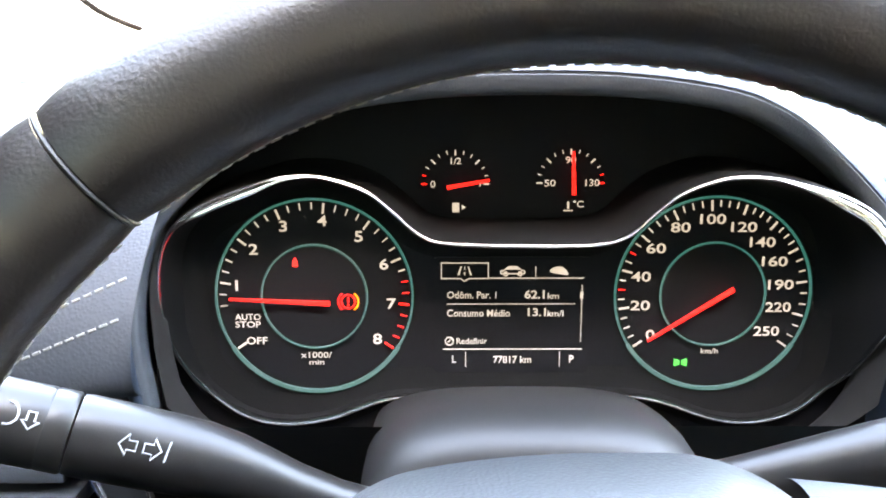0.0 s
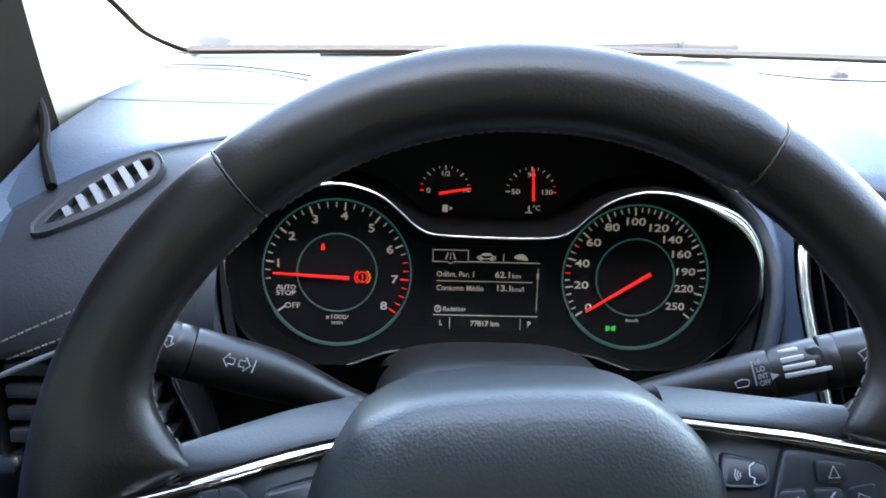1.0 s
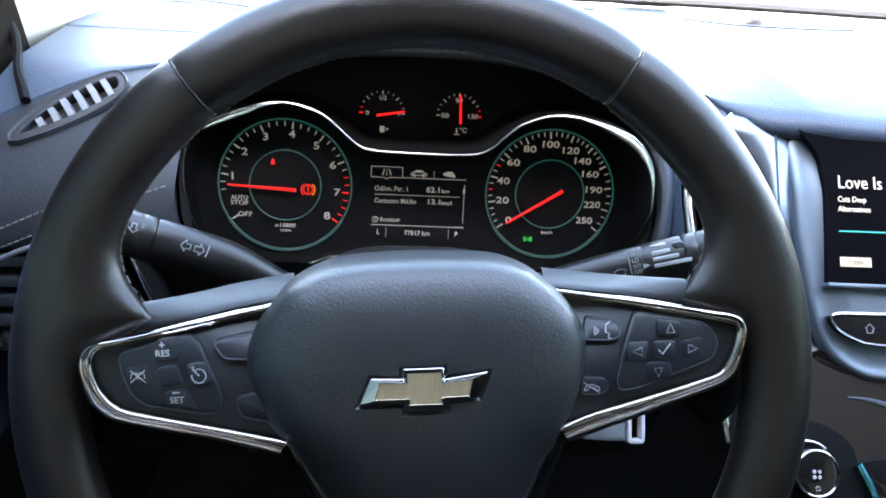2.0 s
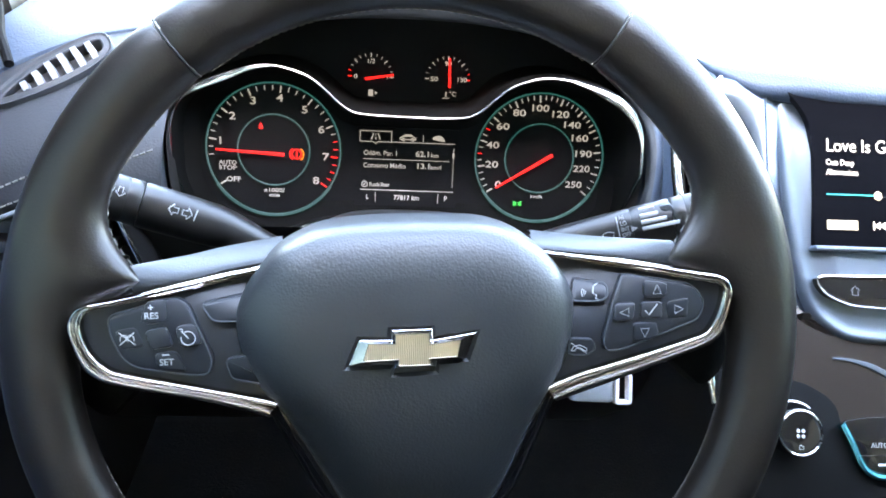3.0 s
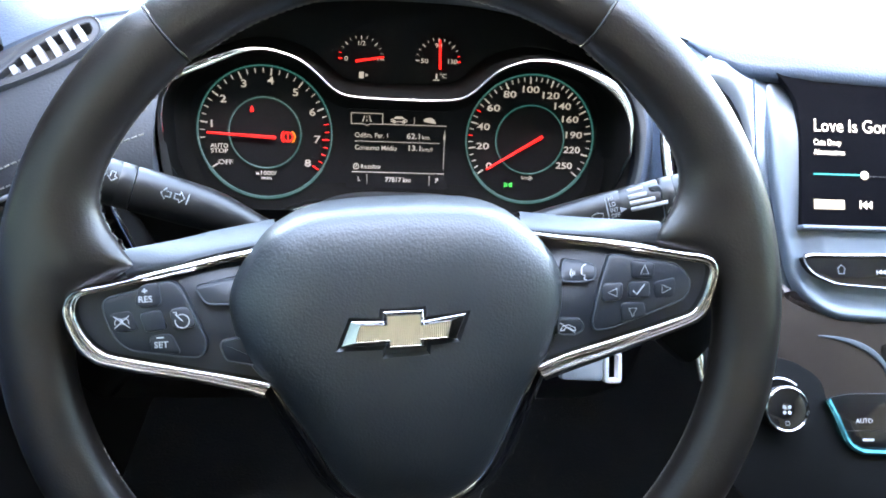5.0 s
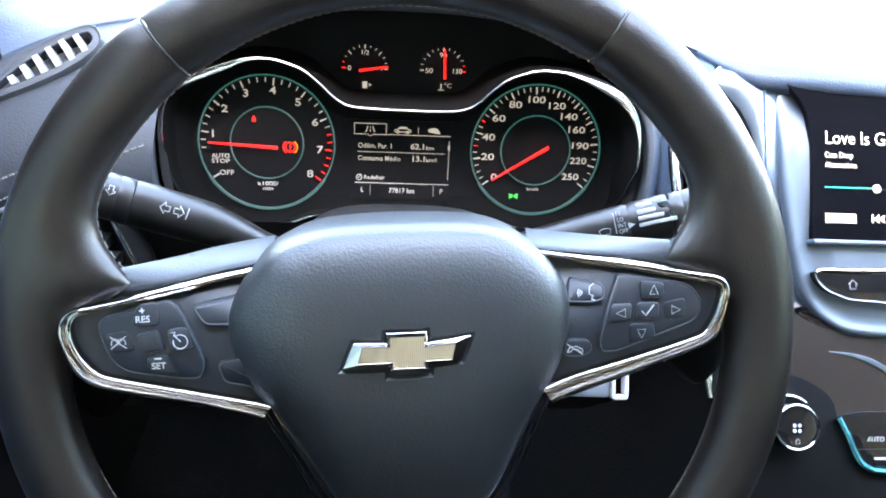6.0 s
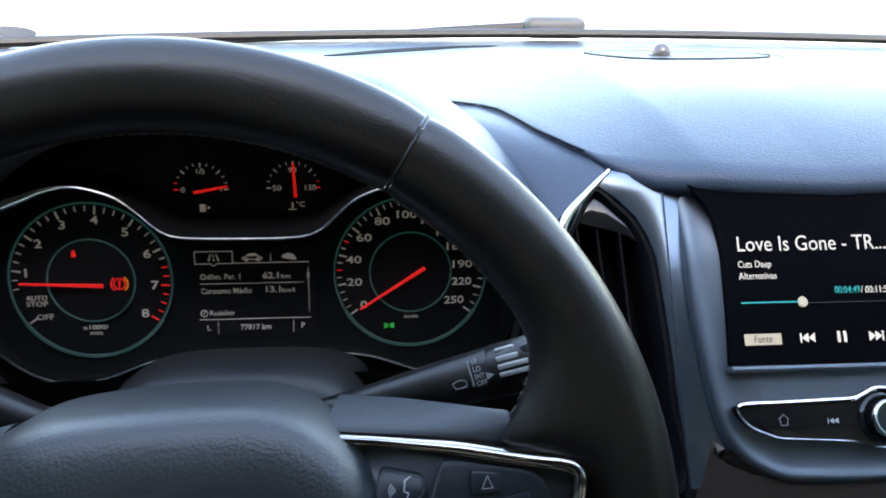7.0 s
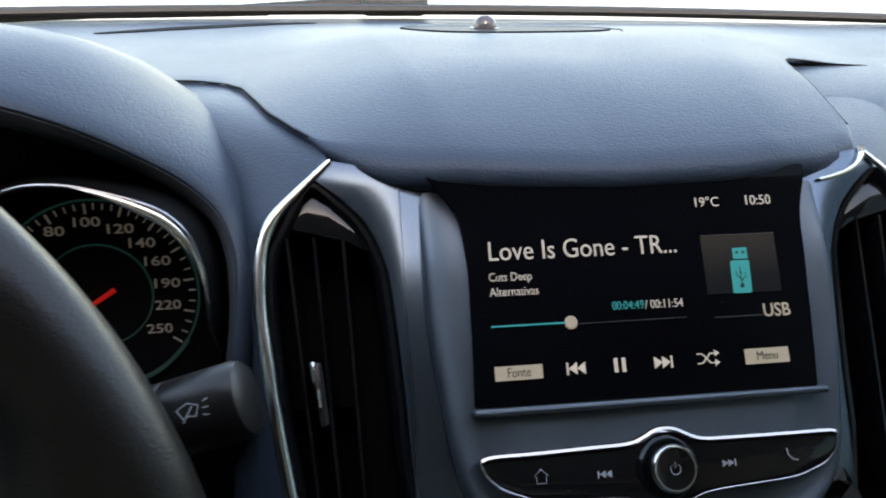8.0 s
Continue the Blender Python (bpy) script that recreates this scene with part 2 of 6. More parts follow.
def lathe(profile, sides=24, centre=(0, 0, 0), bm=None):
    """Turn (radius, height) pairs about z."""
    cx, cy, cz = centre
    rows = [[(cx + r * math.cos(2 * math.pi * k / sides), cy + r * math.sin(2 * math.pi * k / sides), cz + h) for k in range(sides)] for r, h in profile]
    bm = grid(rows, closed_v=True, bm=bm)
    return bm


def annulus(cx, cy, r0, r1, z0, z1, a0=0.0, a1=360.0, steps=72):
    """A raised flat ring or arc."""
    rows, whole = [], a1 - a0 >= 360
    for k in range(steps if whole else steps + 1):
        a = radians(a0 + (a1 - a0) * k / steps)
        c, s = math.cos(a), math.sin(a)
        rows.append([(cx + r * c, cy + r * s, z) for r, z in ((r0, z0), (r0, z1), (r1, z1), (r1, z0))])
    bm = grid(rows, closed_u=whole)
    if not whole:
        bm.verts.ensure_lookup_table()
        bm.faces.new(bm.verts[:4])
        bm.faces.new(bm.verts[-4:])
    return bm


def box(x0, x1, y0, y1, z0, z1, bevel=0.0, segments=2):
    bm = bmesh.new()
    bmesh.ops.create_cube(bm, size=1)
    bmesh.ops.scale(bm, verts=bm.verts, vec=(x1 - x0, y1 - y0, z1 - z0))
    bmesh.ops.translate(bm, verts=bm.verts, vec=((x0 + x1) / 2, (y0 + y1) / 2, (z0 + z1) / 2))
    if bevel:
        bmesh.ops.bevel(bm, geom=bm.edges[:], offset=bevel, segments=segments, profile=0.5, affect="EDGES")
    return bm


def words(text, size, x, y, z, mat, parent, wide=1.0, bold=0.0, align="CENTER", name="lettering", turn=0.0, depth=0.0001, span=0.0):
    """Flat lettering in Blender's own font, cap height = size, in millimetres on the parent's face; span sets the line's length."""
    cu = bpy.data.curves.new(name, "FONT")
    cu.body, cu.align_x, cu.align_y = text, align, "CENTER"
    cu.size, cu.extrude, cu.offset = size / 1000 / 0.70, depth, bold / 1000
    cu.resolution_u = 3
    tmp = new("tmp_lettering", cu)
    me = bpy.data.meshes.new_from_object(tmp.evaluated_get(bpy.context.evaluated_depsgraph_get()))
    bpy.data.objects.remove(tmp)
    bpy.data.curves.remove(cu)
    bm = bmesh.new()
    bm.from_mesh(me)
    bmesh.ops.remove_doubles(bm, verts=bm.verts, dist=1e-6)
    bm.to_mesh(me)
    bm.free()
    me.materials.clear()
    me.materials.append(mat)
    me.name = name
    if span:
        xs = [v.co.x for v in me.vertices]
        wide = span / 1000 / (max(xs) - min(xs))
    ob = new(name, me)
    ob.parent = parent
    ob.matrix_basis = pose(x / 1000, y / 1000, z, 0, 0, turn) @ Matrix.Diagonal((wide, 1, 1, 1))
    return ob


def plate(name, outline, z0, z1, mat, parent, bevel=0.0, label="", smooth=True):
    return part(name, prism(outline, z0, z1, bevel), mat, parent, label, smooth=smooth)


def tilted(x, y, z, tilt, turn=0.0):
    """A face frame: x to the right, y up along the face, z towards the driver; leaned back by tilt, rolled by turn."""
    return pose(x, y, z, 90 - tilt, 0, 0) @ pose(0, 0, 0, 0, 0, turn)


CLUSTER = tilted(0.0379, 0.35005, 0.93, 12.05)
WHEEL = tilted(0.0348, 0.10244, 0.91398, 22.17, 3.8)
SCREEN = tilted(0.38, 0.28863, 0.95, 34.62)
CX = 0.385  # the car's middle
LEFT, RIGHT = -0.255, 1.025

# ---- the car's shell ----


def yz_slab(outline, x0, x1):
    """A slab with an outline of (y, z) between two x."""
    bm = bmesh.new()
    a, b = [bm.verts.new((x0, y, z)) for y, z in outline], [bm.verts.new((x1, y, z)) for y, z in outline]
    n = len(outline)
    bm.faces.new(a)
    bm.faces.new(b[::-1])
    for j in range(n):
        bm.faces.new((a[j], b[j], b[(j + 1) % n], a[(j + 1) % n]))
    return bm


def structure(name, bm, mat, label, category, smooth=True):
    return tagged(part(name, bm, mat, smooth=smooth), label, category, kind="structure")


structure("ground", grid([[(x, y, 0) for x in (-900, -40, -8, 0, 8, 40, 900)] for y in (-900, -40, -8, 0, 8, 40, 900)]), CONCRETE,
          "pale concrete ground in bright sunlight outside the car", "ground")
structure("floor", box(LEFT - 0.06, RIGHT + 0.06, -1.2, 0.8, 0.36, 0.40), CARPET, "dark carpeted car floor", "floor")
structure("wall_rear", box(LEFT - 0.06, RIGHT + 0.06, -1.24, -1.2, 0.36, 1.05), BLACK, "plain dark panel closing the cabin behind", "wall")
structure("wall_rear_head", box(LEFT - 0.06, RIGHT + 0.06, -1.24, -1.2, 1.36, 1.45), CREAM, "cream lining above the rear window", "wall")
structure("wall_rear_pillar", box(LEFT - 0.06, LEFT + 0.12, -1.24, -1.2, 1.05, 1.36), CREAM, "cream lined rear pillar", "wall")
structure("wall_rear_pillar_far", box(RIGHT - 0.12, RIGHT + 0.06, -1.24, -1.2, 1.05, 1.36), CREAM, "cream lined rear pillar", "wall")
# Unseen rear window, added so the chrome has something bright to reflect.
structure("window_3", box(LEFT + 0.12, RIGHT - 0.12, -1.222, -1.218, 1.05, 1.36), REAR, "unseen rear window added for reflections, tinted to cut light", "window")
structure("wall_front", box(LEFT - 0.06, RIGHT + 0.06, 0.80, 0.83, 0.36, 0.985), RUBBER, "dark bulkhead under the windscreen", "wall")
ROOF_Y, ROOF_Z = -0.02, 1.40
structure("ceiling", grid([[(LEFT - 0.06 + (RIGHT - LEFT + 0.12) * i / 12, y, ROOF_Z + 0.03 * (1 - ((i - 6) / 6) ** 2)) for i in range(13)]
                           for y in (-1.24, -0.8, -0.4, ROOF_Y)]), CREAM, "cream fabric headliner of the cabin", "ceiling")
for side, x0, x1 in (("west", LEFT - 0.06, LEFT - 0.022), ("east", RIGHT + 0.022, RIGHT + 0.06)):
    structure("wall_" + side, yz_slab([(-1.2, 0.40), (0.80, 0.40), (0.80, 0.97), (0.42, 0.965), (-1.2, 0.955)], x0, x1), BLACK,
              "black moulded door card below the side window", "door card")
    # Unseen wall added to shut out light from the rear side openings.
    structure("wall_" + side + "_rear", yz_slab([(-1.2, 0.955), (-0.40, 0.955), (-0.50, ROOF_Z), (-1.2, ROOF_Z)], x0, x1), CREAM,
              "unseen cream side wall added to keep out rear side light", "wall")

    # Unseen side pane; its tint sets how much side light enters.
    pane = structure("window_" + ("1" if side == "west" else "2"), yz_slab([(-0.45, 0.95), (0.40, 0.96), (0.40, 1.08), (0.0, ROOF_Z - 0.01), (-0.55, ROOF_Z - 0.01)], (x0 + x1) / 2 - 0.002, (x0 + x1) / 2 + 0.002), TINT if side == "west" else CLEARER,
                     "unseen side window, tint added to cut cabin light" if side == "west" else "unseen side window with a weaker tint to admit some light", "window", smooth=False)


def a_pillar(x, out):
    """The lined windscreen pillar: a tapering, rounded band from the dash to the roof."""
    lower = [(0.72, 0.985), (0.56, 0.965), (0.45, 0.975), (0.412, 0.995), (0.416, 1.03), (0.412, 1.085), (0.27, 1.17), (0.10, 1.25), (-0.04, 1.33)]
    upper = [(0.735, 0.995), (0.66, 1.018), (0.60, 1.046), (0.545, 1.073), (0.49, 1.10), (0.42, 1.135), (0.30, 1.20), (0.16, 1.29), (0.0, ROOF_Z)]
    rows = []
    for (ya, za), (yb, zb) in zip(lower, upper):
        rows.append([(x + out * (0.035 * (1 - math.sin(math.pi * k / 8)) - 0.004), ya + (yb - ya) * k / 8, za + (zb - za) * k / 8) for k in range(9)])
    fine = [[tuple(p) for p in smooth_line([r[k] for r in rows], 4)] for k in range(9)]
    return grid(fine)


structure("pillar_west", a_pillar(LEFT, -1), CREAM, "cream fabric-lined windscreen pillar", "pillar")
structure("pillar_east", a_pillar(RIGHT, 1), CREAM, "cream fabric-lined windscreen pillar", "pillar")


def rear_line(x):
    return 0.785 - 0.075 * ((x - CX) / 0.64) ** 2


def windscreen(x, s):
    """A place on the glass: s from its foot to the roof."""
    y0 = rear_line(x) + 0.01
    return (x, y0 + (ROOF_Y - y0) * s, 0.992 + (ROOF_Z + 0.02 - 0.992) * s + 0.03 * math.sin(math.pi * s))


XS = [LEFT + (RIGHT - LEFT) * i / 24 for i in range(25)]
glass = structure("windscreen", grid([[windscreen(x, s / 10) for x in XS] for s in range(11)]), GLASS, "clear curved windscreen above the dash", "windscreen")
glass.visible_shadow = False
structure("trim_cowl", tube([(x, rear_line(x) + 0.012, 0.9985 + 0.004 * math.cos((x - CX) * 2)) for x in XS], 0.0075, 8, flatten=0.7), RUBBER,
          "black rubber seal along the foot of the windscreen", "seal")
structure("cowl", grid([[(x, rear_line(x) + d, 0.985 + h) for x in XS] for d, h in ((0.02, 0.004), (0.05, 0.004), (0.10, -0.004), (0.16, -0.05))]), COWL,
          "grey plastic cowl outside the windscreen", "cowl")

sticker = thing("windscreen_sticker", Matrix.Translation(windscreen(-0.222, 0.045)), "pale oval sticker on the foot of the windscreen", "sticker")
_sx = math.degrees(math.atan2(windscreen(-0.2, 0.06)[2] - windscreen(-0.2, 0.03)[2], -(windscreen(-0.2, 0.06)[1] - windscreen(-0.2, 0.03)[1])))
part("paper", prism([(0.021 * math.cos(radians(a)), 0.0125 * math.sin(radians(a))) for a in range(0, 360, 12)], 0, 0.0004), PAPER, sticker,
     m=pose(0, -0.004, 0, 180 - _sx, 0, 0) @ pose(0, 0, 0.001))

# wipers lying outside at the foot of the glass
wiper = thing("windscreen_wiper", pose(0.335, 0.835, 0.992), "dark windscreen wiper with a grey pivot cover outside the glass", "wiper")
part("pivot_cover", box(-0.036, 0.036, -0.016, 0.016, 0, 0.024, 0.008, 3), COWL, wiper, "grey moulded pivot cover")
part("arm", tube([(-0.03, 0.002, 0.012), (-0.08, -0.004, 0.011), (-0.18, -0.01, 0.006), (-0.30, -0.022, 0.002)], [0.006, 0.005, 0.004, 0.003], 8), RUBBER, wiper)
part("blade", tube([(-0.13, -0.012, 0.004), (-0.30, -0.026, 0.002), (-0.46, -0.055, -0.001)], 0.004, 6), RUBBER, wiper)

for side, x, out in (("west", LEFT, -1), ("east", RIGHT, 1)):
    structure("trim_pillar_" + side, tube(smooth_line([(x + 0.004 * -out, rear_line(x) + 0.010, 0.9985), (x + out * 0.008, rear_line(x) - 0.002, 1.0035)] + [(x + out * 0.022, y, z + 0.003) for y, z in ((0.66, 1.020), (0.60, 1.048), (0.545, 1.075), (0.49, 1.102), (0.30, 1.202), (0.0, ROOF_Z))], 4), 0.0026, 8), FRAME,
              "dark seal between the pillar and the windscreen", "seal")

# driver's door edge, sail panel and seal
structure("door_1", solid(grid([[(LEFT - 0.035, y, z), (LEFT - 0.012, y, z + 0.012), (LEFT + 0.006, y, z + 0.004), (LEFT + 0.008, y, z - 0.05), (LEFT + 0.004, y, z - 0.2)]
                                for y, z in ((0.385, 0.972), (0.3, 0.955), (0.1, 0.95), (-0.3, 0.945), (-0.75, 0.94))]), 0.004), DASH,
          "grey-blue moulded top edge of the driver's door", "door")
structure("trim_sail", yz_slab([(0.43, 0.975), (0.15, 0.955), (0.10, 1.10), (-0.02, 1.31), (0.08, 1.28), (0.26, 1.18), (0.395, 1.10), (0.412, 1.03)], LEFT - 0.018, LEFT - 0.008), FRAME,
          "dark brown-black window frame beside the pillar", "trim")
structure("trim_seal", tube(smooth_line([(LEFT - 0.014, 0.408, 1.016), (LEFT - 0.006, 0.400, 1.003), (LEFT + 0.002, 0.382, 0.992), (LEFT + 0.010, 0.362, 0.9865), (LEFT + 0.018, 0.346, 0.9815), (LEFT + 0.026, 0.331, 0.974)], 5),
                            0.0033, 8, up=(0, 1, 0)), MATT, "black rubber door seal beside the dash end", "seal")

# ---- dashboard ----
dash = thing("dashboard", pose(0, 0, 0), "blue-grey soft-touch dashboard with a grained skin under the windscreen", "dashboard")


def front_edge(d):
    """Where the upper pad ends towards the cabin, at the distance d from the car's middle."""
    table = [(0, 0.308), (0.06, 0.309), (0.085, 0.312), (0.11, 0.317), (0.13, 0.325), (0.141, 0.332), (0.148, 0.345), (0.1535, 0.368), (0.161, 0.395), (0.169, 0.420), (0.179, 0.455), (0.189, 0.482), (0.2, 0.494), (0.22, 0.501), (0.26, 0.504), (0.7, 0.504)] if d > 0 else [(0, 0.308), (0.06, 0.309), (0.085, 0.312), (0.105, 0.318), (0.120, 0.325), (0.135, 0.337), (0.150, 0.362), (0.163, 0.390), (0.172, 0.420), (0.180, 0.446), (0.192, 0.466), (0.21, 0.475), (0.24, 0.478), (0.7, 0.478)]
    d = abs(d)
    for (a, ya), (b, yb) in zip(table, table[1:]):
        if d <= b:
            t = (d - a) / (b - a)
            return ya + (yb - ya) * t
    return table[-1][1]


def pad_z(d, y):
    """The pad's height: a raised middle field between two soft creases, falling to its front edge."""
    left, right = -0.072 - 0.08 * (y - 0.30) - d, d - 0.085 - 0.38 * (y - 0.314)
    crown = max(0.0, 0.0150 - 0.14 * (max(0, left) + max(0, right)))
    fall = (0.008 * max(0, 1 - abs(d) / (0.19 if d < 0 else 0.36)) + 0.013 - (0.005 if d < 0 else 0.002) * min(1, max(0, abs(d) - 0.1) / 0.06)) * max(0, (0.47 - y) / 0.155) ** 1.8
    back = -0.004 * max(0, (y - 0.60) / 0.18)
    return 0.997 + crown * min(1, max(0, (0.76 - y) / 0.2)) - fall + back


def upper_pad():
    ds = sorted({round(-0.24 + 0.005 * i, 4) for i in range(101)} | {round(s * v, 4) for s in (-1, 1) for v in (0.142, 0.147, 0.1525, 0.158, 0.28, 0.32, 0.36, 0.43, 0.5, 0.57, 0.64)})
    rows = []
    for d in ds:
        yf, yr = front_edge(d), rear_line(CX + d)
        far = min(1, max(0, (abs(d) - (0.11 if d < 0 else 0.130)) / (0.03 if d < 0 else 0.024)))
        reach, r = 0.025 - 0.0225 * far, 0.0128 - 0.0110 * far
        phi = radians(24) * (1 - far)
        y0 = yf + reach * (1 - math.sin(phi))
        row = [(CX + d, yr + (y0 - yr) * k / 18, pad_z(d, yr + (y0 - yr) * k / 18)) for k in range(19)]
        z0 = pad_z(d, y0)
        for k in range(1, 9):
            a = phi + (math.pi - phi) * k / 8
            row.append((CX + d, y0 - reach * (math.sin(a) - math.sin(phi)), z0 - r * (math.cos(phi) - math.cos(a))))
        row.append((CX + d, yf + 0.04, z0 - r * (1 + math.cos(phi)) - 0.002))
        rows.append(row)
    return grid(rows)


pad = part("upper_pad", upper_pad(), DASH, dash, "blue-grey grained upper pad, proud over the screen")


def bead(points, r, mat, parent, name, label="", closed=False):
    return part(name, tube(points, r, 8, closed=closed), mat, parent, label)


for s in (-1, 1):
    part("pad_seam", tube(smooth_line([(CX + s * d, front_edge(s * d) + 0.0002, pad_z(s * d, front_edge(s * d)) - 0.0008) for d in (0.142, 0.146, 0.15, 0.1535, 0.157, 0.163, 0.168, 0.172, 0.176, 0.18, 0.186, 0.192, 0.2, 0.21, 0.24, 0.30) if d > 0.149 or s < 0], 3), 0.0007, 6), MATT, dash,
         "thin dark seam under the pad's edge")

# speaker cover on the pad
SPK = [(p.x, p.y) for p in smooth_line([(-0.063, 0.648, 0), (-0.056, 0.612, 0), (-0.030, 0.585, 0), (0.017, 0.582, 0), (0.066, 0.590, 0), (0.096, 0.601, 0), (0.111, 0.620, 0), (0.114, 0.642, 0), (0.106, 0.664, 0), (0.078, 0.678, 0), (0.035, 0.682, 0), (-0.01, 0.680, 0), (-0.045, 0.670, 0)], 5, True)]
_m = Vector((0.025, 0.632))
part("speaker_cover", grid([[(CX + _m.x + (x - _m.x) * k, _m.y + (y - _m.y) * k, pad_z(_m.x + (x - _m.x) * k, _m.y + (y - _m.y) * k) + h) for x, y in SPK] for k, h in ((1.0, -0.001), (0.995, 0.0006), (0.97, 0.0009), (0.8, 0.0008), (0.5, 0.0008), (0.2, 0.0008), (0.02, 0.0008))], closed_v=True),
     SKIN, dash, "flat grained speaker cover")
bead([(CX + x, y, pad_z(x, y) + 0.0002) for x, y in SPK], 0.0010, MATT, dash, "cover_edge", closed=True)
bead([(CX + p.x, p.y, pad_z(p.x, p.y) + 0.0002) for p in smooth_line([(0.070, 0.686, 0), (0.104, 0.674, 0), (0.120, 0.652, 0), (0.1225, 0.624, 0), (0.116, 0.604, 0)], 5)], 0.0007, SKIN, dash, "cover_edge")
# slots that blow on the windscreen
_u = smooth_line([(0.069, 0.676, 0), (0.105, 0.697, 0), (0.14, 0.716, 0), (0.19, 0.736, 0), (0.253, 0.752, 0)], 5)
_w = [0.009 * math.sin(math.pi * k / (len(_u) - 1)) ** 0.7 for k in range(len(_u))]
# Black plate on the pad paints the slot's shaded opening; nothing is cut.
part("demister_slot", solid(grid([[(p.x, p.y + w * v, pad_z(p.x - CX, p.y) + 0.0009) for p, w in zip(_u, _w)] for v in (-1, 0, 1)]), 0.0006), MATT, dash, "slim black plate standing in for the demister slot's dark opening")
for d in (0, -0.022):
    bead([(p.x, p.y + d, pad_z(p.x - CX, p.y) + 0.0004) for p in smooth_line([(-0.25, 0.646, 0), (-0.20, 0.647, 0), (-0.17, 0.638, 0), (-0.14, 0.622, 0), (-0.11, 0.600, 0)], 5)], 0.0010, SKIN, dash, "slot_edge")
sensor = thing("light_sensor", pose(0.388, 0.619, pad_z(0.003, 0.619) + 0.0009), "small domed grey light sensor on the dash pad", "sensor")
part("collar", lathe([(0.0, 0.0), (0.0125, 0.0), (0.0122, 0.001), (0.0092, 0.0016), (0.0, 0.0016)], 24), SATIN, sensor)
part("dome", lathe([(0.0090, 0.001), (0.0088, 0.004), (0.0078, 0.0072), (0.0056, 0.0095), (0.0025, 0.0108), (0.0, 0.011)], 24), SMOKED, sensor, "smoked grey dome")

# instrument hood
LIP = [(-0.1635, -0.056, 0.058), (-0.168, -0.030, 0.056), (-0.1708, -0.004, 0.050), (-0.1697, 0.0135, 0.043), (-0.1642, 0.0285, 0.0365), (-0.1525, 0.0418, 0.036), (-0.1375, 0.0535, 0.042),
       (-0.118, 0.066, 0.054), (-0.101, 0.0745, 0.063), (-0.078, 0.0822, 0.071), (-0.04, 0.0875, 0.076), (0, 0.0888, 0.077)]
LIP = LIP + [(-x, y, z) for x, y, z in LIP[-2::-1]]
LIP = [tuple(p) for p in smooth_line(LIP, 4)]


def hood(steps, side=1.0):
    """Rows round the brow over the dials: (outwards, back, drop) from its lip, the first scaled by side where the brow comes down."""
    rows = []
    n = len(LIP)
    for out, back, drop in steps:
        row = []
        for i, (x, y, z) in enumerate(LIP):
            a, b = Vector(LIP[max(i - 1, 0)]), Vector(LIP[min(i + 1, n - 1)])
            d = (b - a).normalized()
            nx, ny = -d.y, d.x
            keep = max(0.0, min(1.0, (y + 0.02) / 0.09))
            off = out * (side + (1 - side) * keep)
            w = CLUSTER @ Vector((x + nx * off, y + ny * off, z))
            row.append((w.x, w.y + back * (0.35 + 0.65 * keep), w.z - drop * keep))
        rows.append(row)
    return grid(rows)


part("instrument_hood", hood([(-0.0004, 0.004, 0), (-0.0002, 0.0022, 0), (0.0004, 0.0016, 0), (0.0020, 0.0022, 0), (0.0040, 0.0044, 0), (0.0060, 0.0085, 0), (0.0075, 0.0145, 0), (0.0090, 0.028, -0.0015), (0.0100, 0.05, -0.003), (0.0105, 0.075, -0.003), (0.0105, 0.10, -0.002), (0.010, 0.14, 0.006), (0.010, 0.19, 0.035)]),
     DASH, dash, "grained hood over the dials")
part("hood_lip", hood([(-0.0105, 0.030, 0), (-0.0104, 0.012, 0), (-0.0098, 0.0070, 0), (-0.0085, 0.0052, 0), (-0.0055, 0.0034, 0), (-0.0025, 0.0018, 0), (-0.0012, 0.0014, 0), (-0.0008, 0.0018, 0), (-0.0006, 0.004, 0)], 0.3), SPOKE, dash, "smooth grey band under the hood's edge")
part("hood_seam", tube([CLUSTER @ (Vector(p) + Vector((0, -0.0004, -0.0026))) for p in LIP], 0.0010, 6), MATT, dash)


def funnel():
    """The black well wall from the hood's lip down to the dial plate, closed all round."""
    low = [(0.1635, -0.056, 0.058), (0.152, -0.078, 0.040), (0.130, -0.094, 0.018), (0.06, -0.095, 0.010), (0, -0.094, 0.010),
           (-0.06, -0.095, 0.010), (-0.130, -0.094, 0.018), (-0.152, -0.078, 0.040)]
    loop = LIP + [tuple(p) for p in smooth_line([LIP[-1]] + low[1:] + [LIP[0]], 4)[1:-1]]
    rows = []
    for k, z in ((0.965, None), (0.97, 0.55), (1.0, 0.3), (1.055, 0.0)):
        rows.append([CLUSTER @ Vector((x * k, (y + 0.004) * (k if y < 0 else min(k, 0.965)) - 0.004, z0 - 0.0105 if z is None else -0.004 + (z0 - 0.006) * z)) for x, y, z0 in loop])
    return grid(rows, closed_v=True)


part("instrument_well", funnel(), RUBBER, dash, "black well round the dials")
part("inner_panel", box(-0.16, 0.235, 0.385, 0.40, 0.70, 0.985), RUBBER, dash, "dark inner panel behind the dials")


def loft_between(a, b, n, bulge=0.0, axis=(0, 0, 1)):
    """A sheet between two curves of equal count, swollen along an axis."""
    out = []
    for k in range(n + 1):
        t = k / n
        out.append([Vector(p) * (1 - t) + Vector(q) * t + Vector(axis) * bulge * 4 * t * (1 - t) for p, q in zip(a, b)])
    return grid(out)


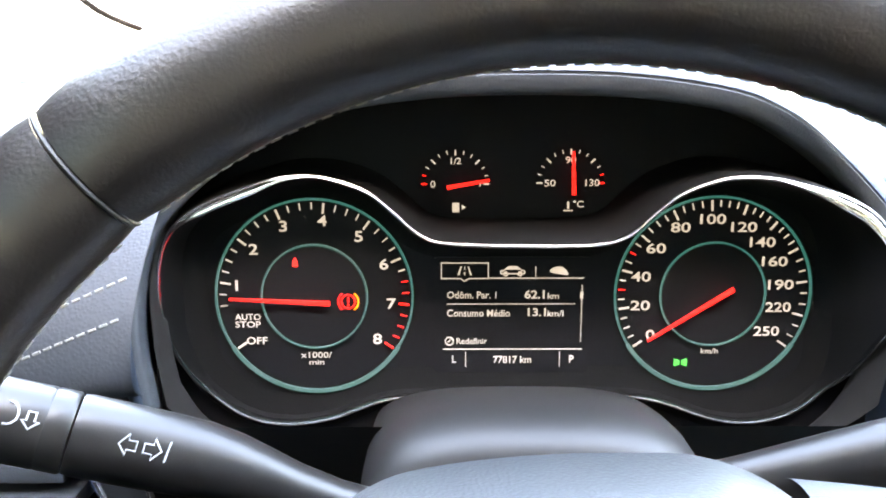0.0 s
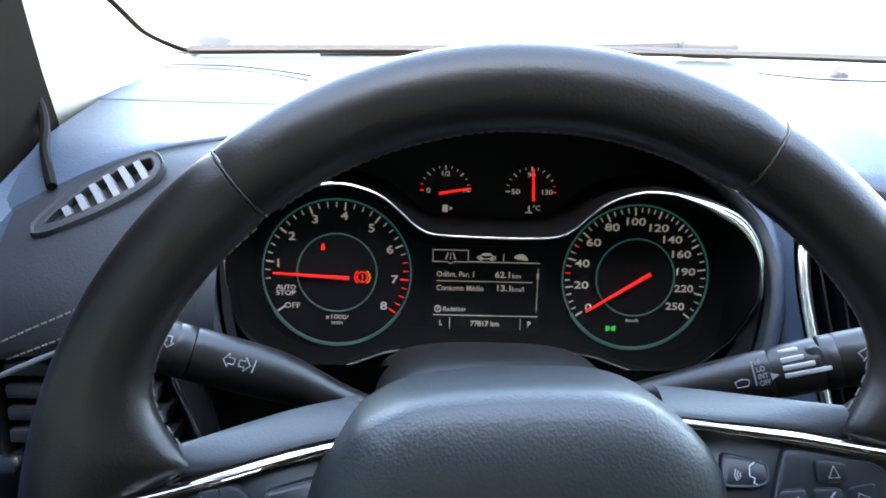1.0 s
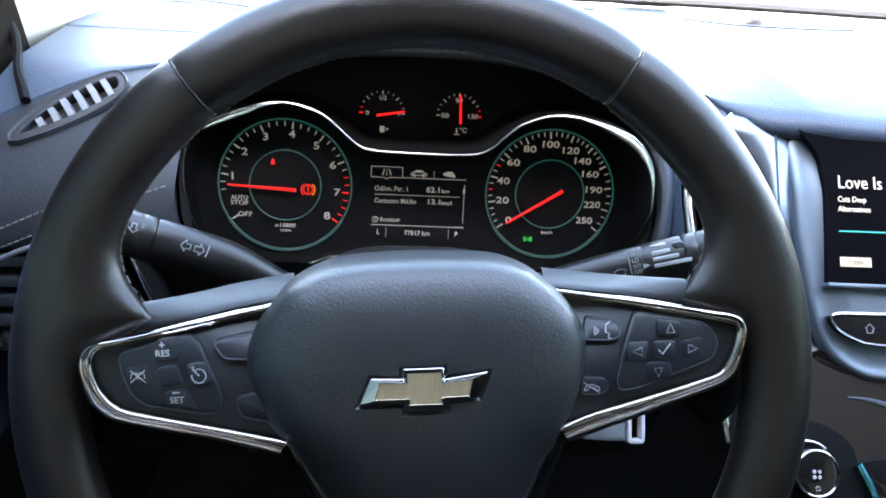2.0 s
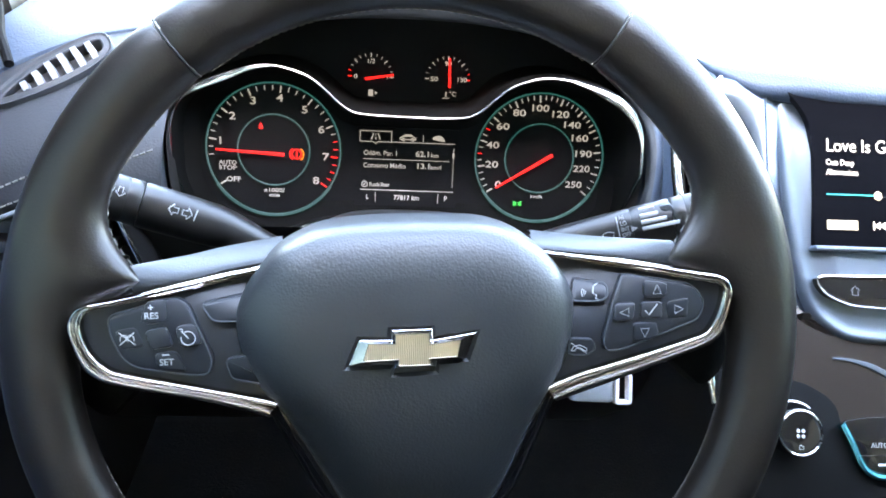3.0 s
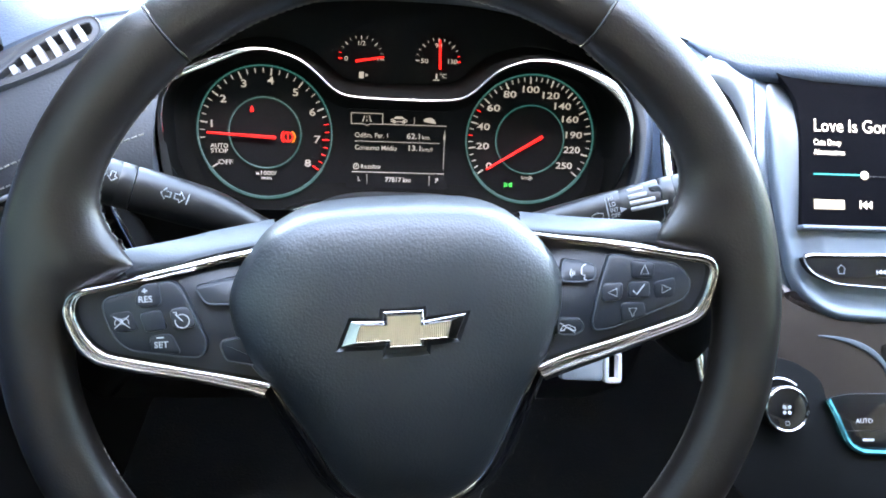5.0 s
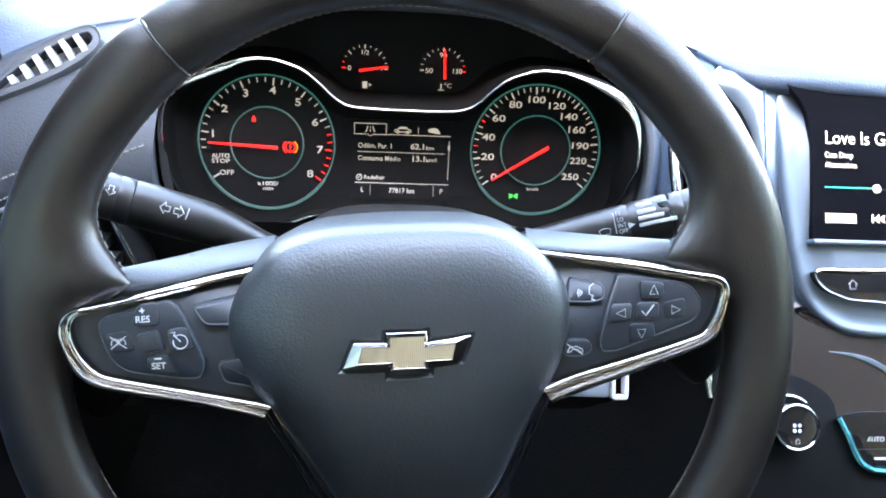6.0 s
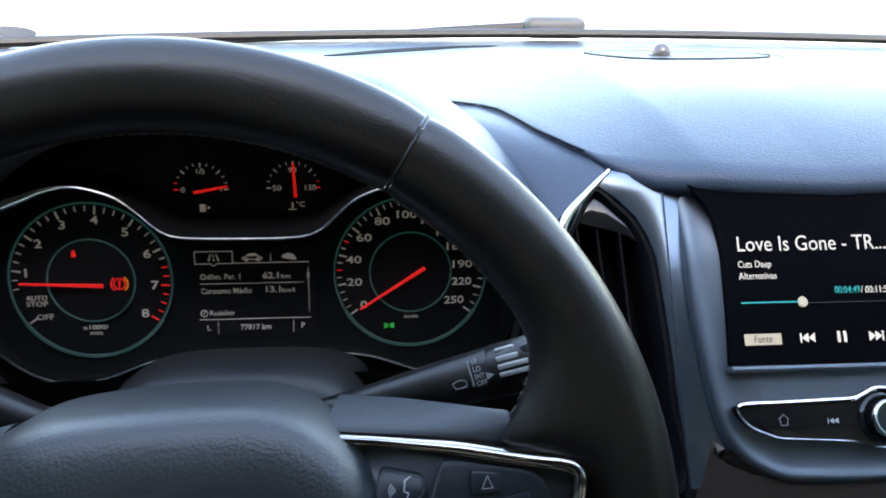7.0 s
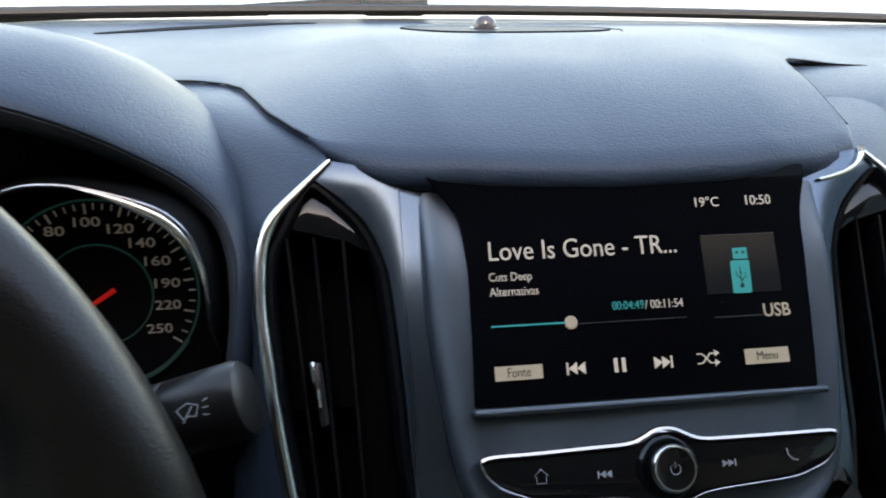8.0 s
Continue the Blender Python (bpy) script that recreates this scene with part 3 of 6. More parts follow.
# shoulder between the hood and the middle vent
STRIP = [SCREEN @ Vector((u / 1000, v / 1000, -0.012)) for u, v in ((-127.5, 54), (-144.5, 37.6), (-156.3, 25), (-160.2, 12), (-160.8, -12), (-158.4, -38), (-154.5, -68), (-150.5, -93), (-144, -130), (-137, -170))]
_a = [(0.08, 0.500, 0.990), (0.142, 0.470, 0.991), (0.172, 0.425, 0.992), (0.188, 0.385, 0.985), (0.200, 0.360, 0.970), (0.203, 0.345, 0.948), (0.204, 0.333, 0.925), (0.204, 0.322, 0.90), (0.203, 0.312, 0.875), (0.200, 0.30, 0.84), (0.195, 0.285, 0.79)]
_b = [(0.160, 0.495, 0.9935), (0.204, 0.466, 0.9945), (0.2265, 0.400, 0.9945), tuple(STRIP[0] + Vector((-0.001, 0.004, 0.0)))] + [tuple(p + Vector((-0.002, 0.003, 0))) for p in STRIP[2:9]]
_a, _b = smooth_line(_a, 4), smooth_line(_b, 4)
part("shoulder", loft_between(_a, _b, 6, 0.002, (0, -0.5, 0.8)), DASH, dash, "grained shoulder panel beside the dials")
_c = [(CX * 2 + 0.030 - p.x, p.y + 0.012, p.z) for p in _a]
_d = [(CX * 2 + 0.008 - p.x, p.y, p.z) for p in _b]
part("shoulder", loft_between(_c, _d, 6, 0.002, (0, -0.7, 0.7)), DASH, dash, "grained shoulder panel on the passenger's side")
part("passenger_panel", grid([[(x, y, z) for x in (0.552, 0.61, 0.7, 0.85, RIGHT)] for y, z in ((0.56, 0.9960), (0.52, 0.9982), (0.47, 0.9983), (0.42, 0.9960), (0.36, 0.985), (0.32, 0.96), (0.30, 0.91), (0.32, 0.84), (0.34, 0.7))]), DASH, dash,
     "blue-grey panel before the passenger")


# grained panel at the driver's outer end
def end_profile(k):
    """The end panel's section, (y, z) from its back edge to its turned-under foot, k along its length."""
    return [(0.475, 0.990), (0.40 + 0.01 * k, 0.9885), (0.372 + 0.006 * k, 0.985 + 0.003 * k), (0.352, 0.977 + 0.008 * k), (0.325, 0.963 + 0.012 * k), (0.295, 0.945 + 0.014 * k), (0.272, 0.925 + 0.016 * k),
            (0.262, 0.905 + 0.018 * k), (0.262, 0.893 + 0.018 * k), (0.275, 0.884 + 0.018 * k)]


def end_panel():
    xs = [LEFT, -0.245, -0.235, -0.22, -0.20, -0.18, -0.16, -0.145, -0.135, -0.124, -0.119]
    rows = []
    for x in xs:
        k = (x - LEFT) / 0.12
        rows.append([(x, p.x, p.y) for p in smooth_line([(y, z, 0) for y, z in end_profile(k)], 3)])
    return grid(rows)


def outer_pad():
    """The smooth upper skin at the driver's end, lying on the grained panel as far as a slanting edge."""
    rows = []
    for i in range(13):
        x = LEFT + 0.135 * i / 12
        k = (x - LEFT) / 0.12
        prof = [p for p in smooth_line([(0.53, 0.9948, 0), (0.47, 0.9925, 0), (0.40 + 0.01 * k, 0.9885, 0), (0.372 + 0.006 * k, 0.985 + 0.003 * k, 0), (0.352, 0.977 + 0.008 * k, 0), (0.325, 0.963 + 0.012 * k, 0), (0.295, 0.945 + 0.014 * k, 0)], 8)]
        edge = 0.318 + 0.70 * (x - LEFT)
        ys = [0.528 + (edge - 0.528) * j / 14 for j in range(15)]
        row = []
        for y in ys:
            for p, q in zip(prof, prof[1:]):
                if q.x <= y <= p.x:
                    t = (p.x - y) / max(p.x - q.x, 1e-6)
                    row.append((x, y, p.y + (q.y - p.y) * t + 0.003))
                    break
        x_, y_, z_ = row[-1]
        row += [(x_, y_ - 0.0015, z_ - 0.0012), (x_, y_ - 0.0018, z_ - 0.0045)]
        rows.append(row)
    return grid(rows)


part("outer_pad", outer_pad(), DASH, dash, "smooth blue-grey upper skin at the dash end")
part("end_panel", end_panel(), SKIN, dash, "dark grained panel at the dash end")
def on_end_panel(k, z):
    """A place on the end panel at the height z."""
    line = smooth_line([(y, h, 0) for y, h in end_profile(k)], 3)
    for p, q in zip(line, line[1:]):
        if q.y <= z <= p.y:
            return (LEFT + 0.12 * k, p.x + (q.x - p.x) * (p.y - z) / max(p.y - q.y, 1e-6) - 0.0004, z)
    return (LEFT + 0.12 * k, line[-2].x, z)


bm = bmesh.new()
for row in (0, 1):
    for i in range(30):
        k = 0.03 + 0.036 * i
        tube([on_end_panel(k + d, 0.898 + 0.057 * (k + d) - 0.006 * (k + d) ** 2 - 0.0118 * row) for d in (-0.012, 0, 0.012)], 0.0006, 6, bm=bm)
part("seam_stitching", bm, THREAD, dash, "double row of grey stitching")
part("lower_dash", grid([[(x, y, z) for x in (LEFT, -0.2, -0.1, 0.0, 0.1, 0.2, 0.26)] for y, z in ((0.275, 0.888), (0.30, 0.84), (0.32, 0.80), (0.34, 0.74), (0.37, 0.66), (0.48, 0.55))]), BLACK, dash, "black lower dash")

# demister outlet in the end panel
_x, _n = Vector((0.056, 0.030, 0.024)).normalized(), Vector((0.12, -0.52, 0.84))
_n = (_n - _x * _n.dot(_x)).normalized()
_y = _n.cross(_x)
DEM = Matrix(((_x.x, _y.x, _n.x, -0.1965), (_x.y, _y.y, _n.y, 0.323), (_x.z, _y.z, _n.z, 0.9745), (0, 0, 0, 1)))
demister = thing("demister_vent", DEM, "small leaf-shaped demister outlet with slats in the dash end", "air vent")
LEAF = flat([(-40, -4), (-30, 2.5), (-8, 9), (18, 11.5), (33, 10), (36, 5), (33, -2), (20, -7), (0, -9), (-25, -7.5)], 4)
bm = grid([[(x, y, z) for x, y in inset(LEAF, d)] for d, z in ((-0.0044, -0.006), (-0.0042, -0.0004), (-0.0036, 0.0004), (-0.0030, 0.0), (-0.0022, -0.0006), (0.0, -0.0004), (0.0012, 0.0), (0.0020, -0.0004), (0.0026, -0.004), (0.0028, -0.012))], closed_v=True)
part("frame", bm, SKIN, demister)
plate("backing", inset(LEAF, 0.003), -0.013, -0.011, MATT, demister)
for i in range(6):
    u = -0.0225 + i * 0.0095
    h = (0.0036, 0.0060, 0.0078, 0.0088, 0.0090, 0.0076)[i]
    cy = (-0.0022, -0.001, 0.0002, 0.001, 0.0016, 0.002)[i]
    bm = grid([[(u + dx, cy + s * h, z) for s in (-1, 1)] for dx, z in ((0.0040, -0.010), (0.0034, -0.0045), (0.0026, 0.0004), (-0.0014, 0.0002), (-0.0006, -0.0045), (0.0020, -0.010))], closed_u=True)
    part("slat", bm, VANE, demister)

# driver's outer air vent behind the wheel
vent = thing("side_air_vent", tilted(-0.182, 0.262, 0.868, 10), "dark rectangular air vent with level slats and a chrome edge", "air vent")
FR = rounded(mm([(-62, -40), (57, -44), (48, -4), (37, 22), (28, 34), (-66, 26)]), 0.006)
bm = grid([[(x, y, z) for x, y in inset(FR, d)] for d, z in ((-0.002, -0.02), (-0.001, 0.003), (0.0, 0.005), (0.002, 0.004), (0.004, -0.02))], closed_v=True)
part("frame", bm, MATT, vent)
plate("backing", FR, -0.03, -0.026, RUBBER, vent)
for i in range(5):
    part("slat", box(-0.058, 0.040 - 0.004 * i, -0.034 + i * 0.0135 - 0.0045, -0.034 + i * 0.0135 + 0.0035, -0.018, 0.002, 0.0015), SPOKE, vent)
part("chrome_edge", tube(smooth_line([(0.034, 0.029, 0.006), (0.037, 0.023, 0.008), (0.042, 0.012, 0.009), (0.0485, -0.004, 0.009), (0.053, -0.018, 0.008), (0.056, -0.034, 0.005)], 5), 0.0015, 8, up=(0, 0, 1)), FLARE, vent, "slim chrome edge")
part("upper_trim", tube(smooth_line([(-0.082, 0.008, 0.007), (-0.061, 0.0163, 0.008), (-0.030, 0.0304, 0.008), (-0.004, 0.040, 0.007)], 5), 0.0016, 8), VANE, vent, "slim pale trim strip")
part("lower_trim", box(-0.095, -0.050, -0.041, -0.030, -0.01, 0.009, 0.003), SATIN_CHROME, vent, "pale metal trim strip")

# ---- instrument cluster ----
cluster = thing("instrument_cluster", CLUSTER, "black instrument cluster with two teal-ringed dials and a small display", "instrument cluster")


def halved(points):
    """A closed outline from its right half, first and last on the middle line."""
    return points + [(-x, y) for x, y in points[-2:0:-1]]


PLATE = halved([(0, 86), (60, 86), (95, 78), (128, 63), (156, 44), (170, 22), (177, 0), (179, -30), (176, -62), (164, -90), (134, -104), (60, -106), (0, -106)])
FACE = plate("dial_plate", flat(PLATE, 2), -0.012, -0.0015, DIAL, cluster, label="matt black dial plate")
RIMLINE = [(-1.3, 16.9), (17.3, 17.1), (32.2, 18), (40.5, 20), (47.9, 24.5), (54.3, 30.7), (64.6, 39.3), (77, 44.7), (88.2, 47.1), (103.6, 46.5), (118.4, 43.2), (131.1, 39.3), (143.4, 33.2), (151.9, 23.6), (156.9, 10.4),
           (158.4, -6.9), (158.6, -23.1), (159.7, -41.1), (157, -57.8), (145.9, -70.4), (132.9, -76.9), (116.9, -79.7), (99.9, -77.9), (86.5, -73.5), (72.6, -68.7), (59.9, -66.5), (39.5, -65.5), (-0, -64.9), (-39.5, -65.7),
           (-62, -67.3), (-76.2, -71.7), (-90.4, -77), (-107.5, -79.9), (-121.5, -79.3), (-132.7, -76.1), (-143.7, -69.5), (-155.4, -58.5), (-161.5, -45.5), (-164.8, -32.8), (-165.1, -17.6), (-165.4, -3.9), (-164.2, 6.8),
           (-161.2, 16.1), (-155.3, 24.2), (-147, 30.4), (-133.6, 36.8), (-120.3, 41.6), (-107.3, 45.5), (-93.2, 46.3), (-81.6, 44.3), (-68.9, 39.6), (-57.4, 30.8), (-51.1, 25), (-44.6, 20.4), (-37, 17.8), (-20, 16.9)]
EDGE = flat(RIMLINE, 5)


def rise(x, y):
    """How far the chrome line stands off the dial face: near it at the foot, well proud over the dials."""
    return 0.006 + (0.036 + 0.08 * x) * max(0.0, min(1.0, (y + 0.062) / 0.046))


def wall(steps):
    """A wall that follows the chrome line: (inwards, share of the rise, drop)."""
    return grid([[(x, y, rise(x, y) * share - drop) for x, y in inset(EDGE, d)] for d, share, drop in steps], closed_v=True)


part("dial_surround", wall(((-0.006, 0.0, 0.0015), (-0.0035, 0.5, 0), (-0.0018, 0.9, 0.001), (-0.0010, 1.0, 0.0006), (0.0, 1.0, 0.0), (0.0008, 1.0, 0.0006), (0.0012, 1.0, 0.003))), MATT, cluster, "black surround")
part("chrome_line", tube([(x, y, rise(x, y) - 0.0002) for x, y in inset(EDGE, 0.0002)], 0.0010, 8, closed=True), SATIN_CHROME, cluster, "thin chrome line round the dials")


def flare(s):
    """The chrome swells into a bright crescent over the dial's outer shoulder."""
    run = RIMLINE[9:16] if s > 0 else RIMLINE[42:49]
    top = smooth_line([(x / 1000, y / 1000, rise(x / 1000, y / 1000)) for x, y in run], 7)
    rows, n = [], len(top)
    for i, p in enumerate(top):
        d = top[min(i + 1, n - 1)] - top[max(i - 1, 0)]
        out = Vector((-d.y, d.x, 0)).normalized()
        w = (0.0050 if s > 0 else 0.0036) * math.sin(math.pi * i / (n - 1)) ** 1.2
        rows.append([p + out * w * (math.sin(radians(a)) - 0.75) - Vector((0, 0, 1.3 * w * (1 - math.cos(radians(a))) - 0.0012)) for a in (-20, 0, 15, 30, 45, 60, 75, 88)])
    return grid(rows)


for s in (-1, 1):
    part("chrome_flare", flare(s), FLARE, cluster, "broad bright chrome crescent")
part("dial_bowl", wall(((0.0012, 1.0, 0.003), (0.0016, 0.5, 0.0), (0.003, 0.12, 0.0), (0.009, 0.0, 0.0005), (0.014, 0.0, 0.001))), MATT, cluster, "black sloping bowl inside the chrome line")


def tick(cx, cy, angle, r0, r1, w, mat, name="tick"):
    a = radians(angle)
    c, s = math.cos(a), math.sin(a)
    pts = [(cx + (r * c - t * s) / 1000, cy + (r * s + t * c) / 1000) for r, t in ((r0, -w / 2), (r1, -w / 2), (r1, w / 2), (r0, w / 2))]
    return plate(name, pts, 0, 0.0004, mat, HOST[0], smooth=False)


def needle(a, b, w0, w1, z):
    (ax, ay), (bx, by) = a, b
    d = Vector((bx - ax, by - ay)).normalized()
    n = Vector((-d.y, d.x))
    pts = [Vector(a) + n * w0 / 2, Vector(b) + n * w1 / 2, Vector(b) - n * w1 / 2, Vector(a) - n * w0 / 2]
    return plate("needle", [(p.x / 1000, p.y / 1000) for p in pts], z, z + 0.0012, LIT_RED, HOST[0], 0.0003, "glowing red needle")


HOST, DISCS = [cluster], []
TX, TY, SX, SY = -0.0989, -0.0158, 0.0980, -0.0147
for cx, cy in ((TX, TY), (SX, SY)):
    disc = part("dial", lathe([(0.0, 0.0004), (0.0252, 0.0004), (0.0256, 0.0), (0.0, -0.0004)], 48, (cx, cy, 0)), DIAL, cluster, "round dial with white scale and red needle")
    part("dial_ring", annulus(cx, cy, 0.0479, 0.0490, 0, 0.0010), LIT_TEAL, disc, "glowing teal outer ring")
    part("dial_ring", annulus(cx, cy, 0.0475, 0.0496, 0, 0.0008, 212, 328), LIT_TEAL, disc, "broad teal foot of the ring")
    part("inner_ring", annulus(cx, cy, 0.0256, 0.0264, 0, 0.0012), LIT_TEAL, disc, "thin teal inner ring")
    DISCS.append(disc)
# engine speed
HOST[0] = DISCS[0]
for i in range(31):
    k = 0.5 + i * 0.25
    major = abs(k - round(k)) < 0.01
    red = k > 6.3
    tick(TX, TY, 200.6 - 29.37 * k, 41.6 if major else 43.4, 46.8, 1.0 if major else 0.65, LIT_RED if red else LIT_WHITE)
tick(TX, TY, 214.3, 41.6, 46.8, 1.1, LIT_WHITE)
for text, x, y in (("1", -137.0, -10.4), ("2", -128.1, 7.7), ("3", -113.1, 19.1), ("4", -94.1, 21.8), ("5", -76.5, 14.1), ("6", -64.5, 0.3), ("7", -61.2, -19.6), ("8", -68.1, -37.6)):
    words(text, 5.2, x, y, 0.0006, LIT_WHITE, DISCS[0], 1.3, 0.10, name="numeral")
for text, x, y, s, w in (("AUTO", -132.0, -26.2, 3.1, 12.6), ("STOP", -132.2, -30.0, 3.1, 12.6), ("OFF", -128.1, -38.4, 3.6, 10.2), ("x1000/", -98.7, -45.7, 3.0, 15.4), ("min", -98.6, -49.4, 2.6, 7.4)):
    words(text, s, x, y, 0.0006, LIT_WHITE, DISCS[0], 1.2, 0.03, span=w)
needle((-90.8, -18.3), (-139.9, -16.0), 2.3, 1.1, 0.004)
part("warning_light", annulus(TX + 0.0166, TY - 0.0024, 0.0030, 0.0038, 0, 0.0008, steps=30), LIT_RED, DISCS[0], "glowing red brake warning light")
for a in (-1, 1):
    part("warning_light", annulus(TX + 0.0166, TY - 0.0024, 0.0046, 0.0054, 0, 0.0008, 90 - 55 - 90 * a, 90 + 55 - 90 * a, 16), LIT_ORANGE if a > 0 else LIT_RED, DISCS[0])
plate("warning_light", mm(box2(TX * 1000 + 16.6, TY * 1000 - 1.8, 0.9, 3.0)), 0, 0.0008, LIT_RED, DISCS[0])
plate("warning_light", mm(box2(TX * 1000 + 16.6, TY * 1000 - 4.3, 0.9, 0.9)), 0, 0.0008, LIT_RED, DISCS[0])
plate("warning_light", rounded(mm([(TX * 1000 - 10.5, TY * 1000 + 15.2), (TX * 1000 - 7.5, TY * 1000 + 15.2), (TX * 1000 - 8.0, TY * 1000 + 18.2), (TX * 1000 - 9, TY * 1000 + 20), (TX * 1000 - 10.0, TY * 1000 + 18.2)]), 0.0008),
      0.0006, 0.0012, LIT_RED, DISCS[0], label="small red warning light")
# road speed
HOST[0] = DISCS[1]
SPEEDS = [(0, 215), (20, 189.3), (40, 165), (60, 141), (80, 117), (100, 93.5), (120, 71.9), (140, 50.7), (160, 29.4), (190, 7.8), (220, -13.6), (250, -35)]
for (v0, a0), (v1, a1) in zip(SPEEDS, SPEEDS[1:] + [(None, None)]):
    tick(SX, SY, a0, 41.6, 46.8, 1.0, LIT_WHITE)
    if v1 is not None:
        minor = 4 if v0 < 160 else 3
        for j in range(1, minor):
            red = (v0, j) in ((20, 2), (40, 2))
            tick(SX, SY, a0 + (a1 - a0) * j / minor, 43.6, 46.8, 0.65, LIT_RED if red else LIT_WHITE)
for text, x, y in (("0", 67.9, -35.6), ("20", 62.3, -20.6), ("40", 62.2, -6.0), ("60", 68.8, 8.1), ("80", 80.4, 18.5), ("100", 95.1, 22.6), ("120", 110.5, 18.7), ("140", 120.1, 11.2), ("160", 126.7, 1.6),
                   ("190", 130.6, -10.1), ("220", 130.9, -21.5), ("250", 125.9, -33.8)):
    words(text, 4.8, x, y, 0.0006, LIT_WHITE, DISCS[1], 1.2, 0.08, name="numeral", span=12.6 if len(text) == 3 else 9.6 if len(text) == 2 else 4.4)
words("km/h", 2.6, 98, -43.9, 0.0006, LIT_WHITE, DISCS[1], 1.2, 0.03)
needle((106.9, -11.2), (65.6, -37.4), 2.4, 1.2, 0.004)
for s in (-1, 1):
    plate("lamp_symbol", mm([(SX * 1000 - 14.2 + s * 0.5, SY * 1000 - 36.2), (SX * 1000 - 14.2 + s * 3.2, SY * 1000 - 37.0), (SX * 1000 - 14.2 + s * 3.2, SY * 1000 - 33.2), (SX * 1000 - 14.2 + s * 0.5, SY * 1000 - 34.0)]),
          0, 0.0006, LIT_GREEN, DISCS[1], label="glowing green lamp symbol")
# fuel and heat
HOST[0] = FACE
for gx, gy, fuel in ((-29.6, 39.9, True), (26.0, 40.4, False)):
    for i in range(13):
        a = 180 - 15 * i
        major = i % 3 == 0
        red = (fuel and i < 2) or (not fuel and i > 10)
        tick(gx / 1000, gy / 1000, a, 13.6 if major else 14.6, 16.4, 0.75 if major else 0.45, LIT_RED if red else LIT_WHITE)
words("0", 3.2, -40.4, 39.7, 0.0006, LIT_WHITE, FACE, 1.15, 0.04, name="numeral")
words("1/2", 3.0, -29.7, 50.8, 0.0006, LIT_WHITE, FACE, 1.1, 0.04, name="numeral")
words("1", 2.8, -17.6, 39.9, 0.0006, LIT_WHITE, FACE, 1.1, 0.04, name="numeral")
words("50", 3.2, 16.0, 40.2, 0.0006, LIT_WHITE, FACE, 1.25, 0.04, name="numeral")
words("130", 3.2, 36.1, 40.4, 0.0006, LIT_WHITE, FACE, 1.15, 0.04, name="numeral")
words("90", 3.2, 25.8, 51.3, 0.0006, LIT_WHITE, FACE, 1.15, 0.04, name="numeral")
words("°C", 3.2, 30.0, 30.0, 0.0006, LIT_WHITE, FACE, 1.1, 0.02)
needle((-33.6, 38.4), (-13.2, 42.0), 1.9, 1.3, 0.003)
needle((27.4, 34.9), (26.5, 55.6), 1.9, 1.3, 0.003)
plate("fuel_symbol", mm([(-31, 26.2), (-27.6, 26.2), (-27.6, 30.8), (-31, 30.8)]), 0, 0.0004, LIT_WHITE, FACE)
plate("fuel_symbol", mm([(-26.4, 27.4), (-24.4, 28.6), (-26.4, 29.8)]), 0, 0.0004, LIT_WHITE, FACE)
plate("heat_symbol", mm(box2(25.2, 29.6, 0.9, 3.6)), 0, 0.0004, LIT_WHITE, FACE)
plate("heat_symbol", mm(box2(25.2, 27.0, 4.6, 0.6)), 0, 0.0004, LIT_WHITE, FACE)
# trip display
DISPLAY = plate("display_pane", rounded(mm([(-40, -55), (37, -55), (37, 4), (-40, 4)]), 0.002), -0.001, -0.0002, DIAL, cluster, label="black trip display")


def bar(x0, x1, y, w=0.5, mat=None, parent=None, z=0.0):
    return plate("line", mm([(x0, y - w / 2), (x1, y - w / 2), (x1, y + w / 2), (x0, y + w / 2)]), z, z + 0.0003, mat or LIT_WHITE, parent or DISPLAY, smooth=False)


def upright(x, y0, y1, w=0.5, mat=None, parent=None, z=0.0):
    return plate("line", mm([(x - w / 2, y0), (x + w / 2, y0), (x + w / 2, y1), (x - w / 2, y1)]), z, z + 0.0003, mat or LIT_WHITE, parent or DISPLAY, smooth=False)


bar(-36.5, -13.0, 1.1), bar(-36.5, -26.8, -6.7), bar(-22.8, -13.0, -6.7), upright(-36.3, -6.9, 1.3), upright(-13.2, -6.9, 1.3), bar(-13.2, 34.2, -6.5)
plate("line", mm([(-26.9, -6.4), (-26.9, -6.9), (-24.8, -8.4), (-22.7, -6.9), (-22.7, -6.4), (-24.8, -7.8)]), 0, 0.0003, LIT_WHITE, DISPLAY, smooth=False)
upright(10.2, -5.6, -0.6, 0.4)
for s in (-1, 1):
    plate("lane_symbol", mm([(-24.8 + s * 3.6, -5), (-24.8 + s * 2.6, -5), (-24.8 + s * 1.4, -0.6), (-24.8 + s * 2.0, -0.6)]), 0, 0.0003, LIT_WHITE, DISPLAY)
upright(-24.8, -5, -3.4, 0.7), upright(-24.8, -2.4, -0.8, 0.5)
bm = grid([[(x, y, z) for x, y in inset(rounded(mm([(-7.2, -4.6), (4.9, -4.6), (5.2, -2.8), (3.0, -2.2), (1.2, -0.5), (-3.4, -0.5), (-5.4, -2.3), (-7.4, -2.8)]), 0.0006), d)] for d, z in ((0, 0), (0, 0.0003), (0.0006, 0.0003), (0.0006, 0))], closed_v=True)
part("car_symbol", bm, LIT_WHITE, DISPLAY)
plate("car_symbol", mm([(-5.2, -2.2), (2.8, -2.2), (1.2, -0.7), (-3.4, -0.7)]), 0, 0.0003, LIT_WHITE, DISPLAY, smooth=False)
